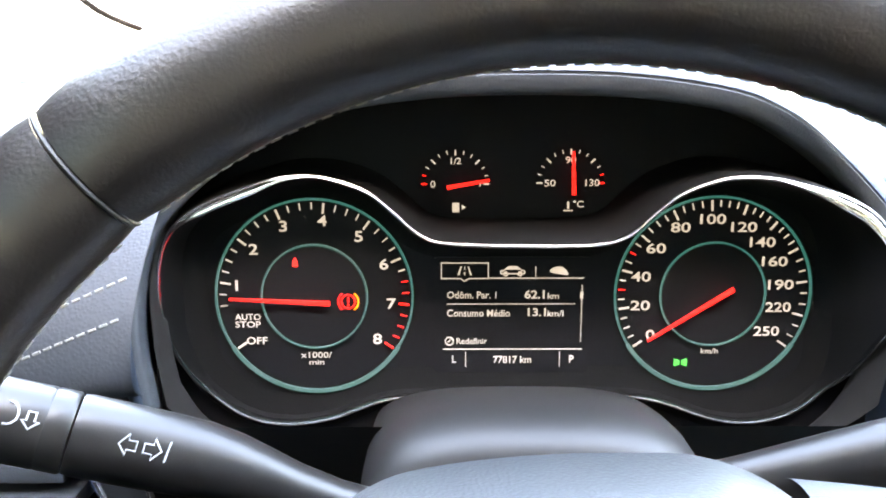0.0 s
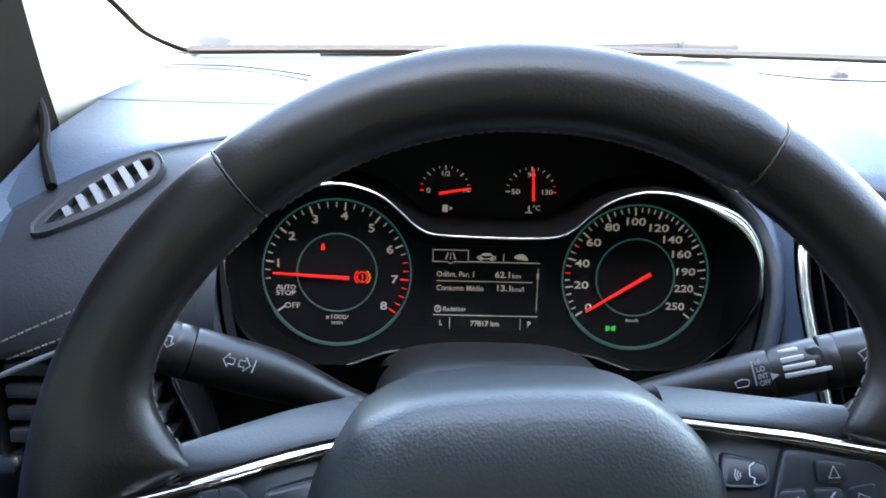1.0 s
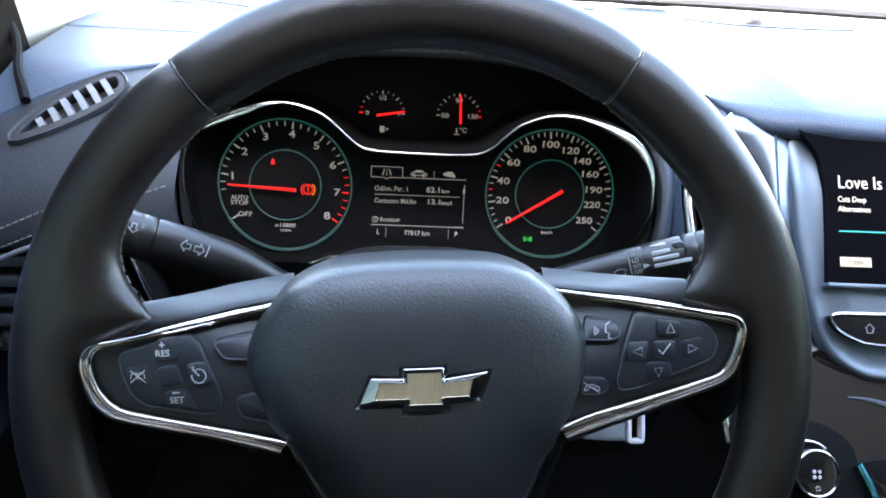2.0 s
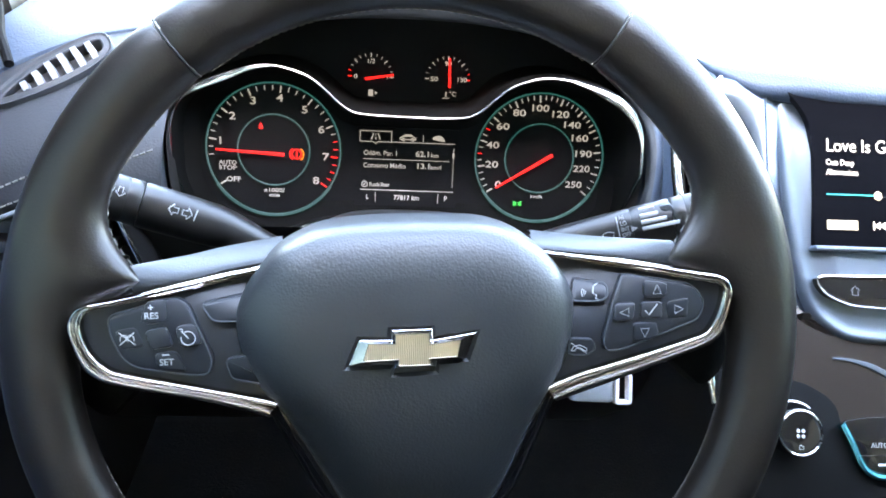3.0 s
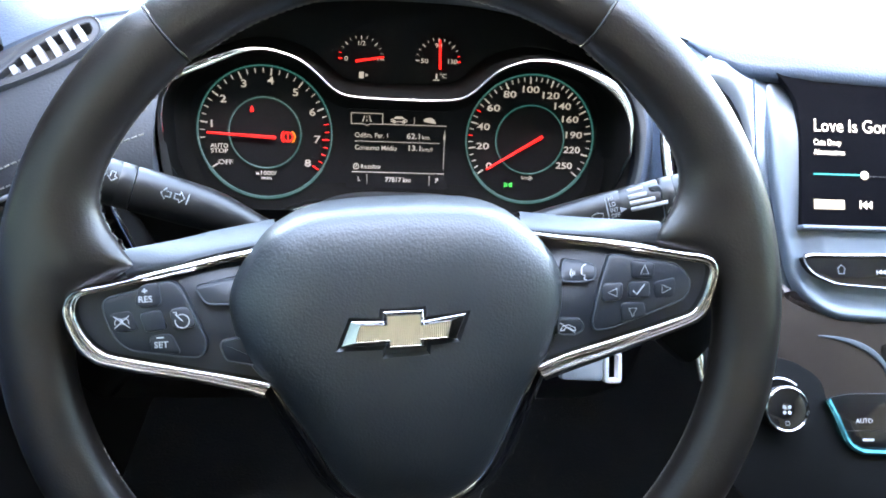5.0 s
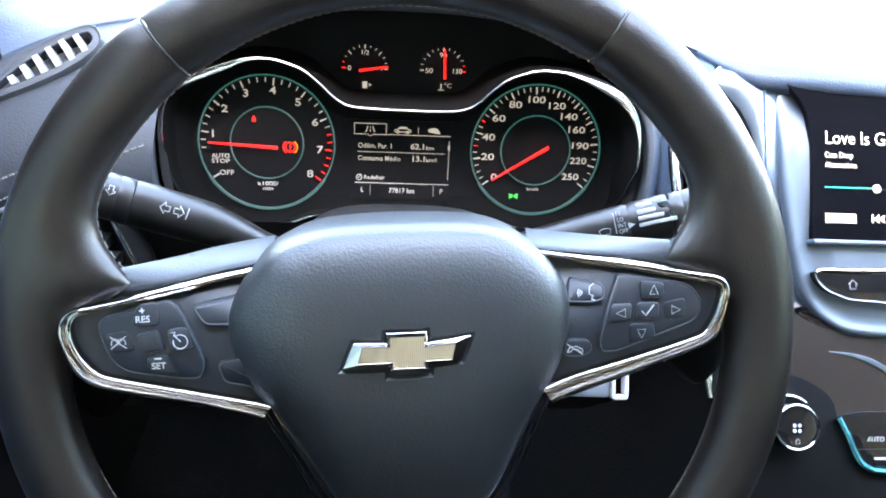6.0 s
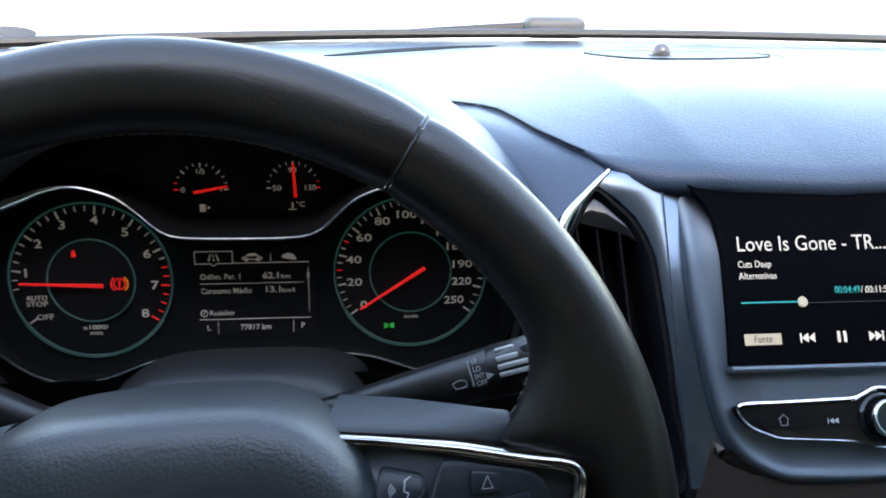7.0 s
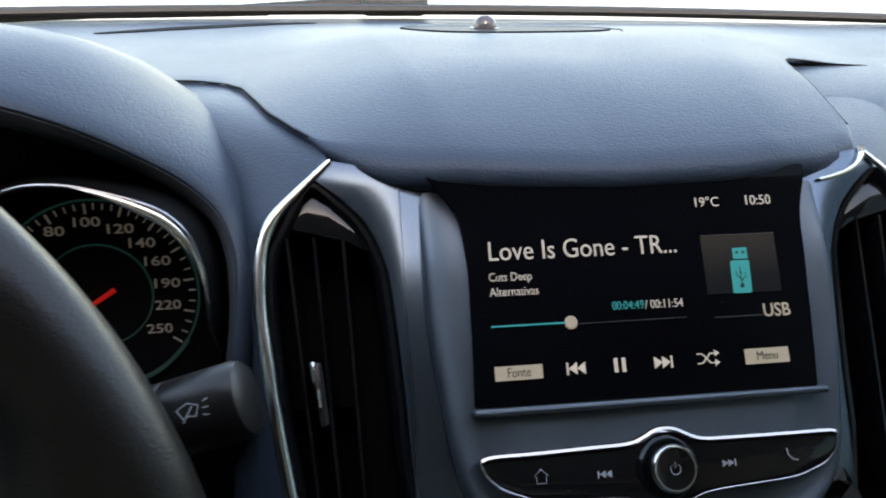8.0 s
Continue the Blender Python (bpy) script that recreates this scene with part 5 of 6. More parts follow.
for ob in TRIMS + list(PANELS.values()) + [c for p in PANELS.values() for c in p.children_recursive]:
    push_back(ob, wheel.matrix_world.inverted() @ ob.matrix_world)

# ---- column and stalks ----
column = thing("steering_column", pose(0.036, 0.25, 0.870, -22), "dark grey moulded steering column shroud", "column shroud")
rows = []
for y, top in ((0.224, 0.866), (0.227, 0.884), (0.2305, 0.8965), (0.235, 0.9038), (0.2395, 0.9072), (0.245, 0.9088), (0.253, 0.9092), (0.266, 0.9066), (0.285, 0.8985), (0.305, 0.8882), (0.325, 0.8765), (0.346, 0.8615)):
    rows.append([(0.038 + 0.0715 * math.copysign(abs(math.cos(a)) ** 0.62, math.cos(a)), y, 0.832 + (top - 0.832) * math.sin(a) ** 0.5) for a in [math.pi * (0.5 - 0.5 * math.cos(math.pi * k / 40)) for k in range(41)]])
part("upper_shroud", grid(rows), BLACK, column, m=column.matrix_basis.inverted())
part("lower_shroud", prism(rounded([(-0.07, -0.032), (-0.06, -0.09), (0.06, -0.09), (0.07, -0.032)], 0.015, 4), -0.10, 0.085, 0.01), BLACK, column, m=pose(0, 0, 0, 90))


def stalk(base, tip, radii):
    """A tapered, rounded lever with a turning knob at its end: (share along, radius) pairs."""
    a, b = Vector(base), Vector(tip)
    return [a + (b - a) * t for t, _ in radii], [r for _, r in radii]


def lever(name, base, tip, label):
    a, b = Vector(base), Vector(tip)
    x = (b - a).normalized()
    n = Vector((0, -0.93, 0.36))
    n = (n - x * n.dot(x)).normalized()
    y = n.cross(x)
    if y.z < 0:
        x, y = -x, -y
    y = n.cross(x)
    return thing(name, Matrix(((x.x, y.x, n.x, a.x), (x.y, y.y, n.y, a.y), (x.z, y.z, n.z, a.z), (0, 0, 0, 1))), label, "stalk"), (b - a).length


left_stalk, LL = lever("turn_signal_stalk", (-0.020, 0.222, 0.896), (-0.142, 0.200, 0.946), "black turn-signal stalk with white printed arrows")
L = -LL
part("arm", tube([(L * t, d, 0) for t, d in ((0, -0.007), (0.12, -0.0062), (0.24, -0.004), (0.33, -0.0018), (0.40, -0.0006), (0.47, 0), (0.56, 0), (0.66, 0), (0.76, 0), (0.775, 0))], [0.0085, 0.0088, 0.0094, 0.0104, 0.0116, 0.0125, 0.0129, 0.0130, 0.0130, 0.0126], 20, flatten=0.92), SATIN, left_stalk)
part("turning_knob", tube([(L * t, 0, 0) for t in (0.78, 0.785, 0.83, 0.835, 0.84, 0.97, 0.99, 1.0)], [0.0126, 0.0130, 0.0130, 0.0127, 0.0130, 0.0128, 0.0115, 0.007], 20, flatten=0.92), SATIN, left_stalk, "turning end knob")
ARROW = [(-5.2, 0), (-1.4, 3.4), (-1.4, 1.5), (2.4, 1.5), (2.4, -1.5), (-1.4, -1.5), (-1.4, -3.4)]
for cx, s in ((-86.2, 1), (-80.6, -1)):
    wire([(cx + s * x * 0.70, 4.0 + y * 0.92) for x, y in ARROW], 0.85, left_stalk, 0.93, closed=True, barrel=0.0131)
wire([(-74.8, 7.2), (-75.4, 1.0)], 0.9, left_stalk, 0.93, barrel=0.0131)
wire([(-115.4 + y * 0.75, 6.0 + x * 0.62) for x, y in ARROW], 0.85, left_stalk, 0.93, closed=True, barrel=0.0131)
wire([(-122 + 3 * math.cos(radians(a)), 6.0 + 3 * math.sin(radians(a))) for a in range(-100, 110, 25)], 0.85, left_stalk, 0.93, barrel=0.0131)

right_stalk, RL = lever("wiper_stalk", (0.086, 0.222, 0.897), (0.222, 0.200, 0.948), "black wiper stalk with a ribbed grey band and white print")
part("arm", tube([(RL * t, 0, 0) for t in (0, 0.15, 0.3, 0.45, 0.58, 0.595)], [0.0085, 0.009, 0.0105, 0.0118, 0.0124, 0.012], 20, flatten=0.85), SATIN, right_stalk)
part("collar", tube([(RL * t, 0, 0) for t in (0.595, 0.605, 0.74, 0.75)], [0.0122, 0.0127, 0.0132, 0.0128], 20, flatten=0.9), SATIN, right_stalk, "black speed collar")
for k, (u1, y, z) in enumerate(((101.5, 10.6, 0.0066), (103, 7.4, 0.0094), (107, 4.0, 0.0114), (113.5, 0.4, 0.0119))):
    part("rib", box(0.0925, u1 / 1000, y / 1000 - 0.0011, y / 1000 + 0.0011, z - 0.002, z + 0.0006, 0.0004), MARK, right_stalk)
part("rocker", prism(rounded(mm([(104, 11.0), (110.5, 11.4), (113.6, 3.6), (110, 3.0), (106, 5.6)]), 0.002), 0.006, 0.0098, 0.0012), SPOKE, right_stalk, "smooth grey rocker")
part("turning_knob", tube([(RL * t, 0, 0) for t in (0.755, 0.76, 0.80, 0.805, 0.81, 0.97, 0.99, 1.0)], [0.0128, 0.0134, 0.0134, 0.0130, 0.0134, 0.0134, 0.0124, 0.009], 20, flatten=0.9), SATIN, right_stalk, "turning end knob")
for i, text in enumerate(("HI", "LO", "INT", "OFF")):
    words(text, 2.5, 80.6, 9.0 - i * 3.4, 0.0088 + (0.0, 0.0016, 0.0020, 0.0018)[i], MARK, right_stalk, 0.85, 0.05, "LEFT")
upright(79.2, -1.8, 10.4, 0.7, MARK, right_stalk, 0.0104)
icon([(90.2, 1.7), (86.4, 3.4), (86.4, 0.0)], right_stalk, 0.0118)
wire([(73.0 + x, 0.4 + y) for x, y in ((-2.6, -1.6), (-3.4, 1.2), (0, 2.2), (3.4, 1.2), (2.6, -1.6))], 0.7, right_stalk, 0.85, closed=True, barrel=0.0122)
_w = RL * 1000 * 0.885
wire([(_w + x, 3.4 + y) for x, y in ((-2.2, -2.0), (-3.8, 1.2), (0, 2.6), (3.8, 1.2), (2.2, -2.0), (0, -1.4))], 0.8, right_stalk, 0.9, closed=True, barrel=0.0134)
wire([(_w - 2.6, 0.4), (_w + 1.6, 4.8)], 0.8, right_stalk, 0.9, barrel=0.0134)
for k in (-1, 0, 1):
    wire([(_w + 5.2 + k * 0.5, 3.4 + k * 2.0), (_w + 7.0 + k * 0.2, 3.4 + k * 2.6)], 0.7, right_stalk, 0.9, barrel=0.0134)

# key in its lock below the wheel
key = thing("ignition_key", tilted(0.168, 0.205, 0.812, 30), "grey key with a white squared bow under the wheel", "key")
part("fob", prism(rounded(mm([(-24, -9), (6, -10), (6, 8), (-18, 9)]), 0.004), -0.006, 0.002, 0.002), VANE, key, "grey-blue fob")
_k = rounded(mm([(6, -11), (18, -11), (18, 10), (9, 11), (6, 8)]), 0.003)
bm = grid([[(x, y, z) for x, y in inset(_k, d)] for d, z in ((0, -0.004), (0, 0.002), (0.0008, 0.003), (0.0026, 0.003), (0.0032, 0.002), (0.0032, -0.004))], closed_v=True)
part("bow", bm, PAPER, key, "white squared bow")

# ---- centre stack ----
stack = thing("centre_stack", SCREEN, "satin silver centre stack with a dark glossy lower fascia", "centre console")
MID = 14.0


def about_mid(points):
    return [(MID + x, y) for x, y in points] + [(MID - x, y) for x, y in points[-2:0:-1]]


FASCIA = flat(about_mid([(0, 80), (60, 80), (100, 76), (101, 40), (101.5, 2), (100.5, -30), (97.6, -58), (93.6, -85), (88.5, -103), (79.5, -116), (61, -127), (38, -129.8), (0, -131)]), 4)
rows = []
for d, z in ((0.0, -0.040), (0.0, -0.0086), (0.0006, -0.0062), (0.0018, -0.0042), (0.0034, -0.0032), (0.0050, -0.0034), (0.0072, -0.0044), (0.0100, -0.0052), (0.0145, -0.0052), (0.019, -0.0042), (0.024, -0.0030), (0.027, -0.0024), (0.029, -0.0024)):
    rows.append([(x, min(y, 0.044), z + (-0.0104 - z) * min(1, max(0, (y - 0.004) / 0.036))) for x, y in inset(FASCIA, d)])
bm = grid(rows, closed_v=True)
bm.verts.ensure_lookup_table()
bm.faces.new(bm.verts[-len(FASCIA):])
part("fascia", bm, SILVER, stack, "satin silver surround")
plate("lower_fascia", flat(about_mid([(0, -118), (70, -112), (94, -98), (104, -116), (114, -150), (116, -200), (110, -250), (0, -260)]), 3), -0.05, -0.007, UMBER, stack, 0.012, "dark brownish glossy lower fascia")
plate("control_recess", flat([(-135, -148), (-85.5, -154), (-66, -161.4), (-55, -170.7), (-51, -184), (-43, -204), (-28, -217), (20, -222), (85, -222), (85, -248), (-40, -250), (-110, -248), (-132, -200)], 3), -0.012, -0.0064, MATT, stack, 0.0006, "dull black lower zone round the fan knob")
part("fascia_ridge", tube(smooth_line([((MID + x) / 1000, y / 1000, -0.0067) for x, y in ((-70, -139.4), (-58, -140.5), (-47, -143), (-38, -146.6), (-30, -151.4), (-23, -159), (-16, -170), (0, -175), (16, -170), (23, -159), (30, -151.4), (38, -146.6), (47, -143), (58, -140.5), (70, -139.4))], 5), [0.0006 + 0.0016 * min(1, k / 14, (70 - k) / 14) for k in range(71)], 8, flatten=0.6),
     SILVER, stack, "raised ridge")
plate("slot", rounded(mm([(MID - 25, -160), (MID + 25, -160), (MID + 25, -145), (MID - 25, -145)]), 0.003), -0.01, -0.0062, GLOSS, stack)
part("stack_flank", grid([[(-0.096, y, z) for y in (0.05, 0.0, -0.06, -0.12, -0.2)] for z in (-0.008, -0.03, -0.08)]), SILVER, stack)

screen = thing("touch_screen", SCREEN, "black touch screen showing a music page, in the centre stack", "screen")
GLASSPANE = mm([(-69, -63.6), (95.4, -65), (97, -43), (98.2, -21), (99.4, -2), (99.8, 14), (101, 22.5), (103, 29.5), (105, 36), (106, 44), (-86, 44), (-79, 36.4), (-75, 31.4), (-72.2, 26.4), (-70, 21.4), (-68.8, 14), (-67.6, -2), (-68, -33)])
SHOWN = plate("pane", rounded(GLASSPANE, 0.0015), -0.006, -0.0008, PANE, screen, 0.0006, "black glass pane")
plate("ledge", rounded(mm([(-70.6, -67.6), (99, -68.2), (99, -64.8), (-70.6, -63.8)]), 0.0014), -0.006, 0.0030, SILVER, screen, 0.0016, "silver ledge under the glass")
Z = -0.0006
words("Love Is Gone - TR...", 9.0, -58.6, 5.7, Z, SCREEN_WHITE, SHOWN, 0.86, -0.03, "LEFT", span=91)
words("Cuts Deep", 4.0, -58.8, -6.0, Z, SCREEN_WHITE, SHOWN, 0.78, 0.0, "LEFT", span=20)
words("Alternativas", 4.0, -58.8, -12.8, Z, SCREEN_WHITE, SHOWN, 0.78, 0.0, "LEFT", span=22.8)
words("00:04:49", 4.0, -1.8, -22.0, Z, SCREEN_TEAL, SHOWN, 0.72, 0.0, "LEFT", span=15.4)
words("/ 00:11:54", 4.0, 14.2, -22.2, Z, SCREEN_WHITE, SHOWN, 0.72, 0.0, "LEFT", span=18.8)
words("19°C", 4.8, 51.3, 25.6, Z, SCREEN_WHITE, SHOWN, 0.72, 0.0, span=12.2)
words("10:50", 4.8, 78.1, 25.8, Z, SCREEN_WHITE, SHOWN, 0.72, 0.0, span=13.2)
words("USB", 6.2, 79.8, -28.2, Z, SCREEN_GREY, SHOWN, 0.72, 0.1, span=13.8)
bar(-59.3, -22.0, -28.2, 0.8, SCREEN_TEAL, SHOWN, Z), bar(-22.0, 33.6, -29.0, 0.35, SCREEN_DIM, SHOWN, Z)
part("slider_knob", lathe([(0.0, 0.0006), (0.0026, 0.0006), (0.0031, 0.0), (0.0, -0.0004)], 24, (-0.0222, -0.0283, Z)), SCREEN_GREY, SHOWN)
for x0, x1, y0, y1, text in ((-59.5, -37.6, -52.4, -46.0, "Fonte"), (60.4, 82.6, -52.8, -45.6, "Menu")):
    plate("key_tile", mm([(x0, y0), (x1, y0), (x1, y1), (x0, y1)]), Z - 0.0002, Z + 0.0002, SCREEN_GREY, SHOWN, label="pale button tile")
    words(text, 4.2, (x0 + x1) / 2, (y0 + y1) / 2, Z + 0.0003, TEXT_DARK, SHOWN, 0.8, 0.0, span=10.5)


def play_mark(points):
    return plate("player_symbol", mm(points), Z, Z + 0.0003, SCREEN_WHITE, SHOWN, smooth=False)


for cx, s in ((-21.8, -1), (19.6, 1)):
    for k in (0, 1):
        play_mark([(cx + s * (-4.2 + 3.9 * k), -46.2), (cx + s * (-0.3 + 3.9 * k), -49.0), (cx + s * (-4.2 + 3.9 * k), -51.8)][::s])
    play_mark(box2(cx + s * 4.2, -49, 0.9, 5.6))
for k in (-1, 1):
    play_mark(box2(-1.2 + k * 1.9, -48.9, 1.7, 6.4))
for s in (-1, 1):
    wire([(36.4, -48.6 + s * 2.2), (39, -48.6 + s * 2.2), (43.0, -48.6 - s * 2.2), (45.4, -48.6 - s * 2.2)], 0.9, SHOWN, Z + 0.0002, SCREEN_WHITE, name="player_symbol")
    play_mark([(45.2, -48.6 - s * 2.2 - 1.6), (47.6, -48.6 - s * 2.2), (45.2, -48.6 - s * 2.2 + 1.6)])
plate("cover_tile", mm([(46, -19), (84, -19), (84, 9.2), (46, 9.2)]), Z - 0.0002, Z + 0.0001, SCREEN_TILE, SHOWN, label="grey picture tile fading downwards")
bar(46, 84, 9.3, 0.4, SCREEN_DIM, SHOWN, Z + 0.0001)
plate("drive_symbol", rounded(mm([(59.4, -3.4), (69.2, -3.4), (68.6, -19.2), (59.0, -19.2)]), 0.0010), Z, Z + 0.0003, SCREEN_TEAL, SHOWN, label="teal memory-stick symbol")
plate("drive_symbol", mm(box2(65.0, 0.0, 7.4, 5.4)), Z, Z + 0.0003, SCREEN_TEAL, SHOWN)
for cx in (63.4, 66.6):
    plate("drive_symbol", mm(box2(cx, 0.4, 1.3, 1.3)), Z + 0.0002, Z + 0.0004, TEXT_DARK, SHOWN, smooth=False)
wire([(64.0, -15), (64.0, -6.6)], 0.7, SHOWN, Z + 0.0004, TEXT_DARK), wire([(64, -13.2), (66.4, -11.4), (66.4, -9.6)], 0.6, SHOWN, Z + 0.0004, TEXT_DARK), wire([(64, -12.2), (61.8, -10.6), (61.8, -8.8)], 0.6, SHOWN, Z + 0.0004, TEXT_DARK)
part("drive_symbol", lathe([(0.0, 0.0006), (0.0011, 0.0006), (0.0012, 0.0)], 12, (0.064, -0.0156, Z)), TEXT_DARK, SHOWN)
bar(48, 72, -30, 0.5, SCREEN_DIM, SHOWN, Z)

# button strip and volume knob
strip = thing("button_strip", SCREEN, "gloss black button strip with chrome edge and a round volume knob", "control panel")
S_TOP = [(-69.2, -86.2), (-64, -84.9), (-44.5, -84.8), (-18.8, -84.4), (-3, -84.0), (4.5, -81.8), (9.5, -79.4), (14.4, -78.6), (19.5, -79.4), (24.5, -81.8), (32, -84.4), (48.2, -85.0), (76, -85.4), (95, -85.7), (98.2, -87.2)]
S_LOW = [(98.2, -87.2), (97.4, -93), (92.2, -98.6), (84.6, -101.7), (72.9, -104.4), (45, -106), (31, -107.4), (24, -109.8), (14.4, -111.2), (5, -109.8), (-2, -107.4), (-16, -106), (-44, -104), (-53, -101.4), (-62, -97.3), (-67.6, -91.2), (-69.2, -86.2)]
STRIPO = [(p.x / 1000, p.y / 1000) for p in smooth_line([(x, y, 0) for x, y in S_TOP], 4)[:-1] + smooth_line([(x, y, 0) for x, y in S_LOW], 4)[:-1]]
plate("strip_panel", STRIPO, -0.006, 0.0022, GLOSS, strip, 0.001, "gloss black panel")
part("chrome_edge", tube([(p.x / 1000, p.y / 1000, 0.0022) for p in smooth_line([(x, y, 0) for x, y in S_TOP], 4)], 0.0017, 8), CHROME, strip, "bright chrome upper edge")
part("lower_edge", tube([(p.x / 1000, p.y / 1000, 0.0012) for p in smooth_line([(x, y, 0) for x, y in S_LOW], 4)], 0.0008, 8), SATIN_CHROME, strip)
KC = (0.0142, -0.0950, 0.0)
part("knob_seat", lathe([(0.0145, 0.0018), (0.0140, 0.0036), (0.0126, 0.0046), (0.0112, 0.0040), (0.0108, 0.0)], 40, KC), GLOSS, strip, "domed seat round the knob")
knob = part("volume_knob", lathe([(0.0104, 0.0), (0.0103, 0.0085), (0.0098, 0.0106), (0.0088, 0.0112), (0.0078, 0.0109), (0.0, 0.0106)], 40, KC), GLOSS, strip, "round black volume knob")
part("knob_ring", lathe([(0.0104, 0.0078), (0.0107, 0.0092), (0.0104, 0.0106), (0.0096, 0.0114), (0.0089, 0.0113)], 40, KC), FLARE, knob, "chrome ring")
wire([(14.2 + 2.3 * math.sin(radians(a)), -95.2 + 2.3 * math.cos(radians(a))) for a in range(35, 330, 24)], 0.5, strip, 0.0112, MARK), wire([(14.2, -94.8), (14.2, -92.2)], 0.5, strip, 0.0112, MARK)
wire([(-46.6, -94.0), (-43.5, -91.0), (-40.4, -94.0)], 0.6, strip, 0.0025, MARK), wire([(-45.6, -94.2), (-45.6, -97), (-41.4, -97), (-41.4, -94.2)], 0.6, strip, 0.0025, MARK)
for cx, s in ((-14.6, -1), (43.6, 1)):
    for k in (0, 1):
        plate("symbol", mm([(cx + s * (-3 + 2.8 * k), -94.0), (cx + s * (-0.2 + 2.8 * k), -95.6), (cx + s * (-3 + 2.8 * k), -97.2)][::s]), 0.0022, 0.0025, MARK, strip, smooth=False)
    plate("symbol", mm(box2(cx + s * 3.2, -95.6, 0.6, 3.2)), 0.0022, 0.0025, MARK, strip, smooth=False)
wire([(72.6, -91.4), (72.8, -94.0), (74.8, -96.4), (77.4, -97.0)], 1.0, strip, 0.0025, MARK)

# middle air vents with their chrome strips
for s in (-1, 1):
    mvent = thing("centre_air_vent", SCREEN, "tall black air vent with upright slats beside the screen", "air vent", "air vents beside the screen")

    def put(points):
        return points if s < 0 else [(17 - x, y) for x, y in points]

    VO = put([(-138, 45), (-124, 35.4), (-114.2, 25.2), (-108, 14), (-103.8, 0.5), (-101.4, -27), (-99.5, -55), (-98.4, -85), (-96, -130), (-140, -140), (-149, -93), (-153, -68), (-156.5, -38), (-158.5, -12), (-157.5, 10), (-152, 22)])
    vo = flat(VO, 3)
    bm = grid([[(x, y, z) for x, y in inset(vo, d)] for d, z in ((-0.001, -0.03), (-0.0005, -0.0125), (0.001, -0.0105), (0.003, -0.0105), (0.0045, -0.0125), (0.0055, -0.045))], closed_v=True)
    part("frame", bm, GLOSS, mvent, "gloss black frame")
    plate("backing", inset(vo, 0.004), -0.047, -0.045, MATT, mvent)
    plate("top_plate", [(x, y) for x, y in mm(put([(-150.1, 24.4), (-136.6, 38.2), (-124.6, 31), (-114.4, 20.8), (-109.6, 9.7), (-119.7, 15.5), (-130, 18.7), (-142.6, 21.8)]))], -0.03, -0.014, GLOSS, mvent, 0.001)
    for u0, u1 in ((-148.6, -137.1), (-136.4, -128.5), (-123, -118.3)):
        p, q = put([(u0, 19), (u1, -118)])
        bm = grid([[(p[0] / 1000 + dx, p[1] / 1000, z), (q[0] / 1000 + dx, q[1] / 1000, z)] for dx, z in ((-0.0006, -0.0135), (0.0006, -0.0135), (0.004, -0.040), (0.0025, -0.040))], closed_u=True)
        part("slat", bm, GLOSS, mvent)
    p = put([(-139.6, -39.5), (-135.4, -38.5), (-132.6, -66), (-136.4, -67)])
    plate("tab", rounded(mm(p), 0.0015), -0.02, -0.0055, SATIN, mvent, 0.0015, "sliding tab with a bright edge")
    t0, t1 = put([(-139.4, -38.5), (-136.6, -58)])
    part("tab_edge", tube([(t0[0] / 1000, t0[1] / 1000, -0.0062), ((t0[0] + t1[0]) / 2000, (t0[1] + t1[1]) / 2000, -0.0048), (t1[0] / 1000, t1[1] / 1000, -0.0065)], 0.0014, 8), CHROME, mvent)
    line = [(x / 1000, y / 1000, -0.0088) for x, y in put([(-127.5, 54), (-144.5, 37.6), (-154.5, 26.5), (-159.0, 16), (-160.6, 4), (-160.8, -14), (-158.4, -38), (-154.5, -68), (-150.5, -93), (-144, -130), (-137, -170)])]
    line = smooth_line(line, 5)
    n = len(line)
    part("chrome_strip", tube(line, [0.0011 + 0.0019 * min(1, i / (n * 0.22)) for i in range(n)], 10, flatten=0.7), FLARE, mvent, "bright chrome strip")
    if s > 0:
        part("corner_trim", tube(smooth_line([(x / 1000, y / 1000, -0.0085) for x, y in ((145.4, 54.4), (145, 49.8), (142, 45.8), (136.3, 42.2), (128, 39.4), (119, 37.6))], 5), [0.0018 - 0.0000352 * k for k in range(26)], 8), FLARE, mvent, "chrome edge curling under the pad's corner")
    # gloss infill between the strip, the pad and the fascia
    fill = put([(-127.5, 54.5), (-136, 45.6), (-123.6, 36), (-113.6, 25.6), (-107.4, 14.2), (-103.2, 0.5), (-100.8, -27), (-98.9, -55), (-97.8, -85), (-95.4, -130), (-72, -130), (-72, 42), (-95, 46), (-110, 51)])
    plate("infill", mm(fill), -0.03, -0.0099, SILVER_SMOOTH, mvent, 0.001, "blue-grey satin infill")

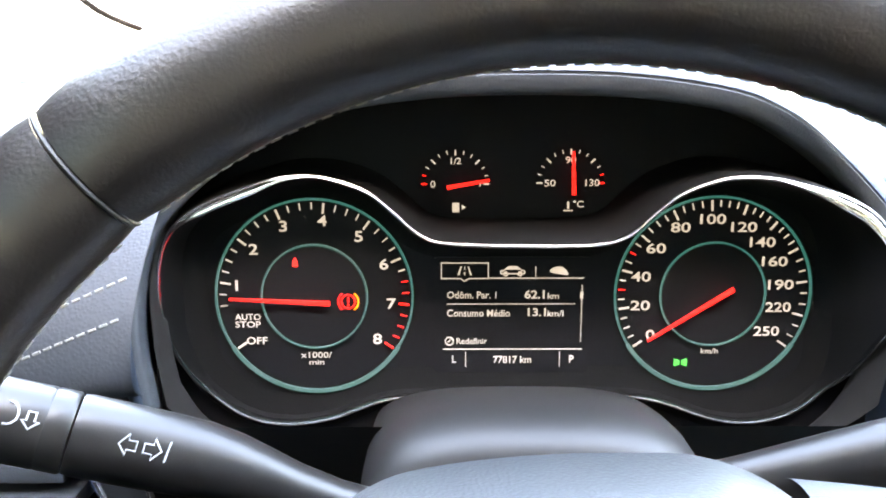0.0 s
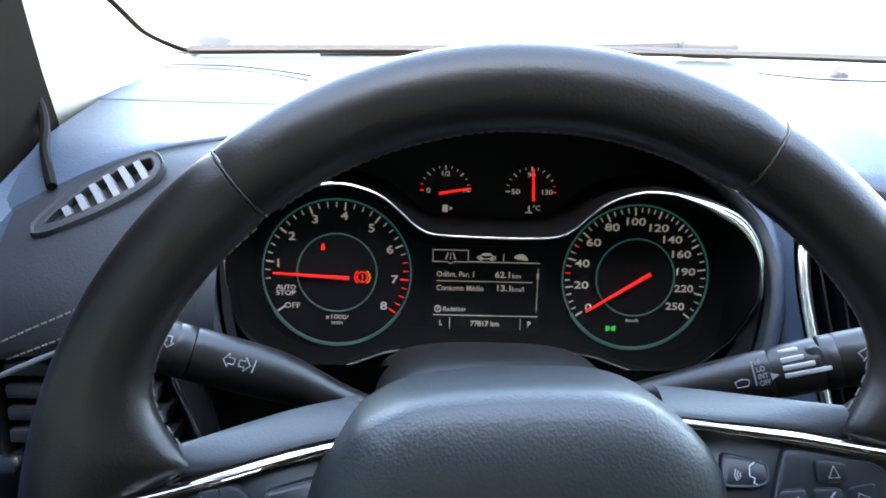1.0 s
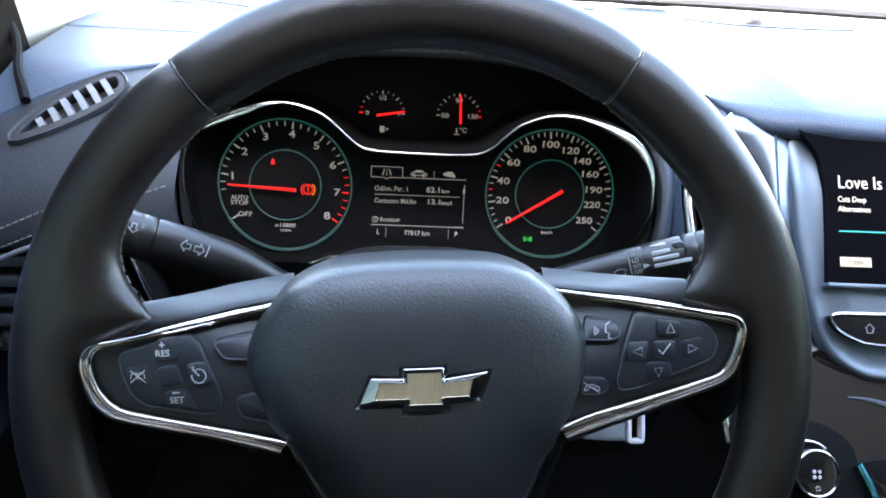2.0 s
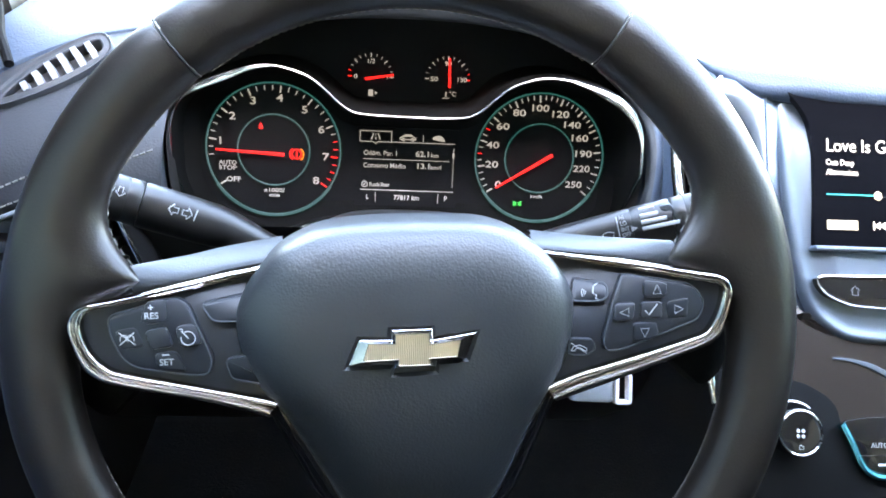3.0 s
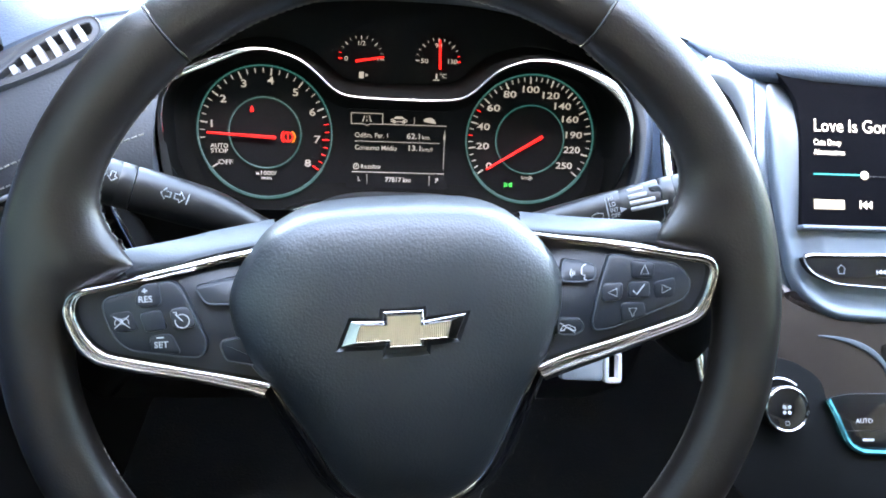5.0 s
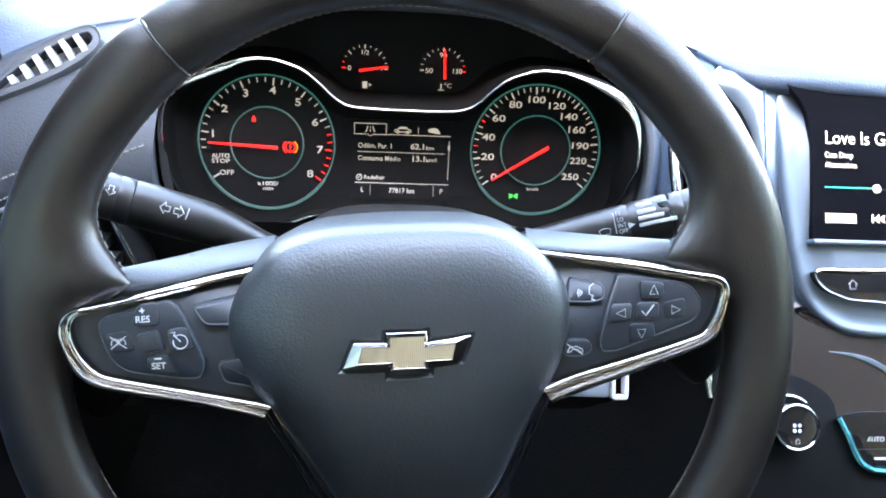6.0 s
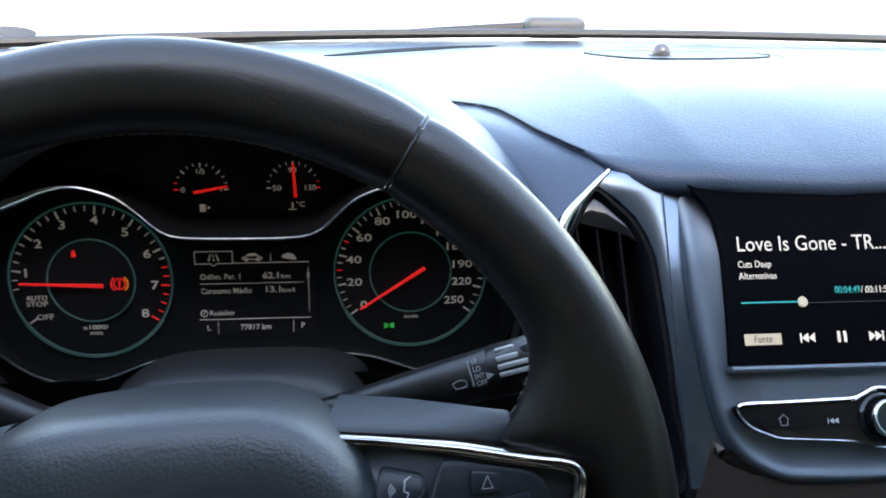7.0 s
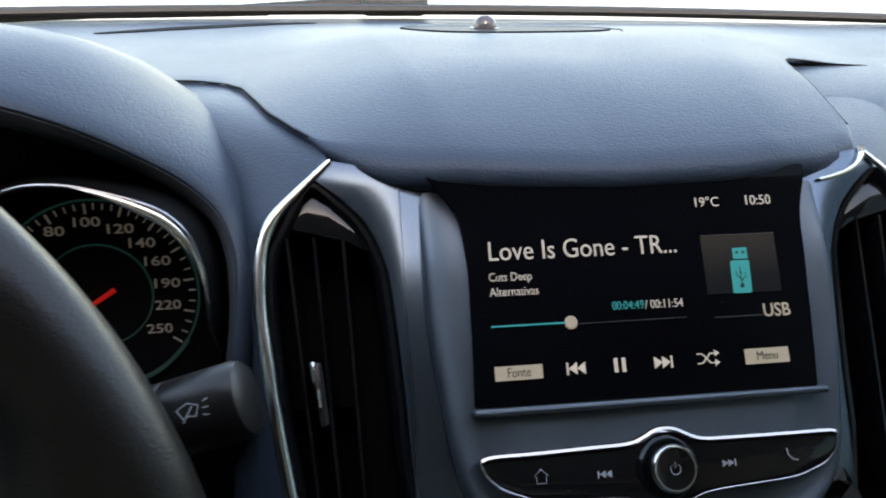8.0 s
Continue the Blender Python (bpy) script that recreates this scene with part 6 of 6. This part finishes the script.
# climate controls
fan_knob = thing("fan_knob", SCREEN @ pose(-0.0875, -0.1872, -0.006), "round black fan knob with a chrome rim", "knob")
part("body", lathe([(0.0150, -0.004), (0.0149, 0.010), (0.0138, 0.013), (0.0122, 0.0135), (0.0, 0.0125)], 40), GLOSS, fan_knob)
part("rim", lathe([(0.0149, 0.0095), (0.0154, 0.0115), (0.0150, 0.0136), (0.0142, 0.0142), (0.0135, 0.0136)], 40), CHROME, fan_knob, "chrome rim")
part("base_ring", tube([(0.0192 * math.cos(radians(a)), 0.0192 * math.sin(radians(a)), 0.002) for a in range(48, 172, 6)], 0.0010, 8), SATIN_CHROME, fan_knob, "satin ring behind the knob")
for a in range(4):
    part("fan_symbol", lathe([(0.0, 0.0004), (0.0011, 0.0004), (0.0013, 0.0)], 14, (0.0024 * math.cos(radians(45 + 90 * a)), -0.0006 + 0.0024 * math.sin(radians(45 + 90 * a)), 0.0130)), MARK, fan_knob)
wire([(-1.5, -10.4), (1.5, -10.4), (1.2, -8.4), (0, -7.6), (-1.2, -8.4)], 0.5, fan_knob, 0.0134, MARK, closed=True)
climate = thing("climate_panel", SCREEN, "black climate panel with small lettering and a chrome lower edge painted with teal light", "control panel")
CP = about_mid([(0, -178), (50, -178), (66, -181), (59, -196), (51, -211), (38, -216.6), (0, -218)])
plate("climate_face", rounded(mm(CP), 0.004), -0.02, -0.0045, GLOSS, climate, 0.001)
part("climate_edge", tube(smooth_line([((MID + x) / 1000, y / 1000, -0.004) for x, y in ((-67, -182.4), (-61, -194), (-55.4, -207), (-51.5, -212.4), (-46, -215.8), (-38, -217.2), (0, -218.4), (38, -217.2), (46, -215.8), (51.5, -212.4), (55.4, -207), (61, -194), (67, -182.4))], 5), 0.0026, 8), TEAL_LIT_CHROME, climate, "chrome lower edge with teal light painted in")
words("AUTO", 3.2, -26.5, -196.5, -0.0042, MARK, climate, 0.95, 0.02)
for x, y, w in ((-24, -209, 8), (8, -197, 10), (8, -209, 9)):
    plate("print_bar", mm(box2(x, y, w, 1.6)), -0.0046, -0.0042, MARK, climate, smooth=False)
bar(-40, 60, -203, 0.5, SATIN, climate, -0.0045)
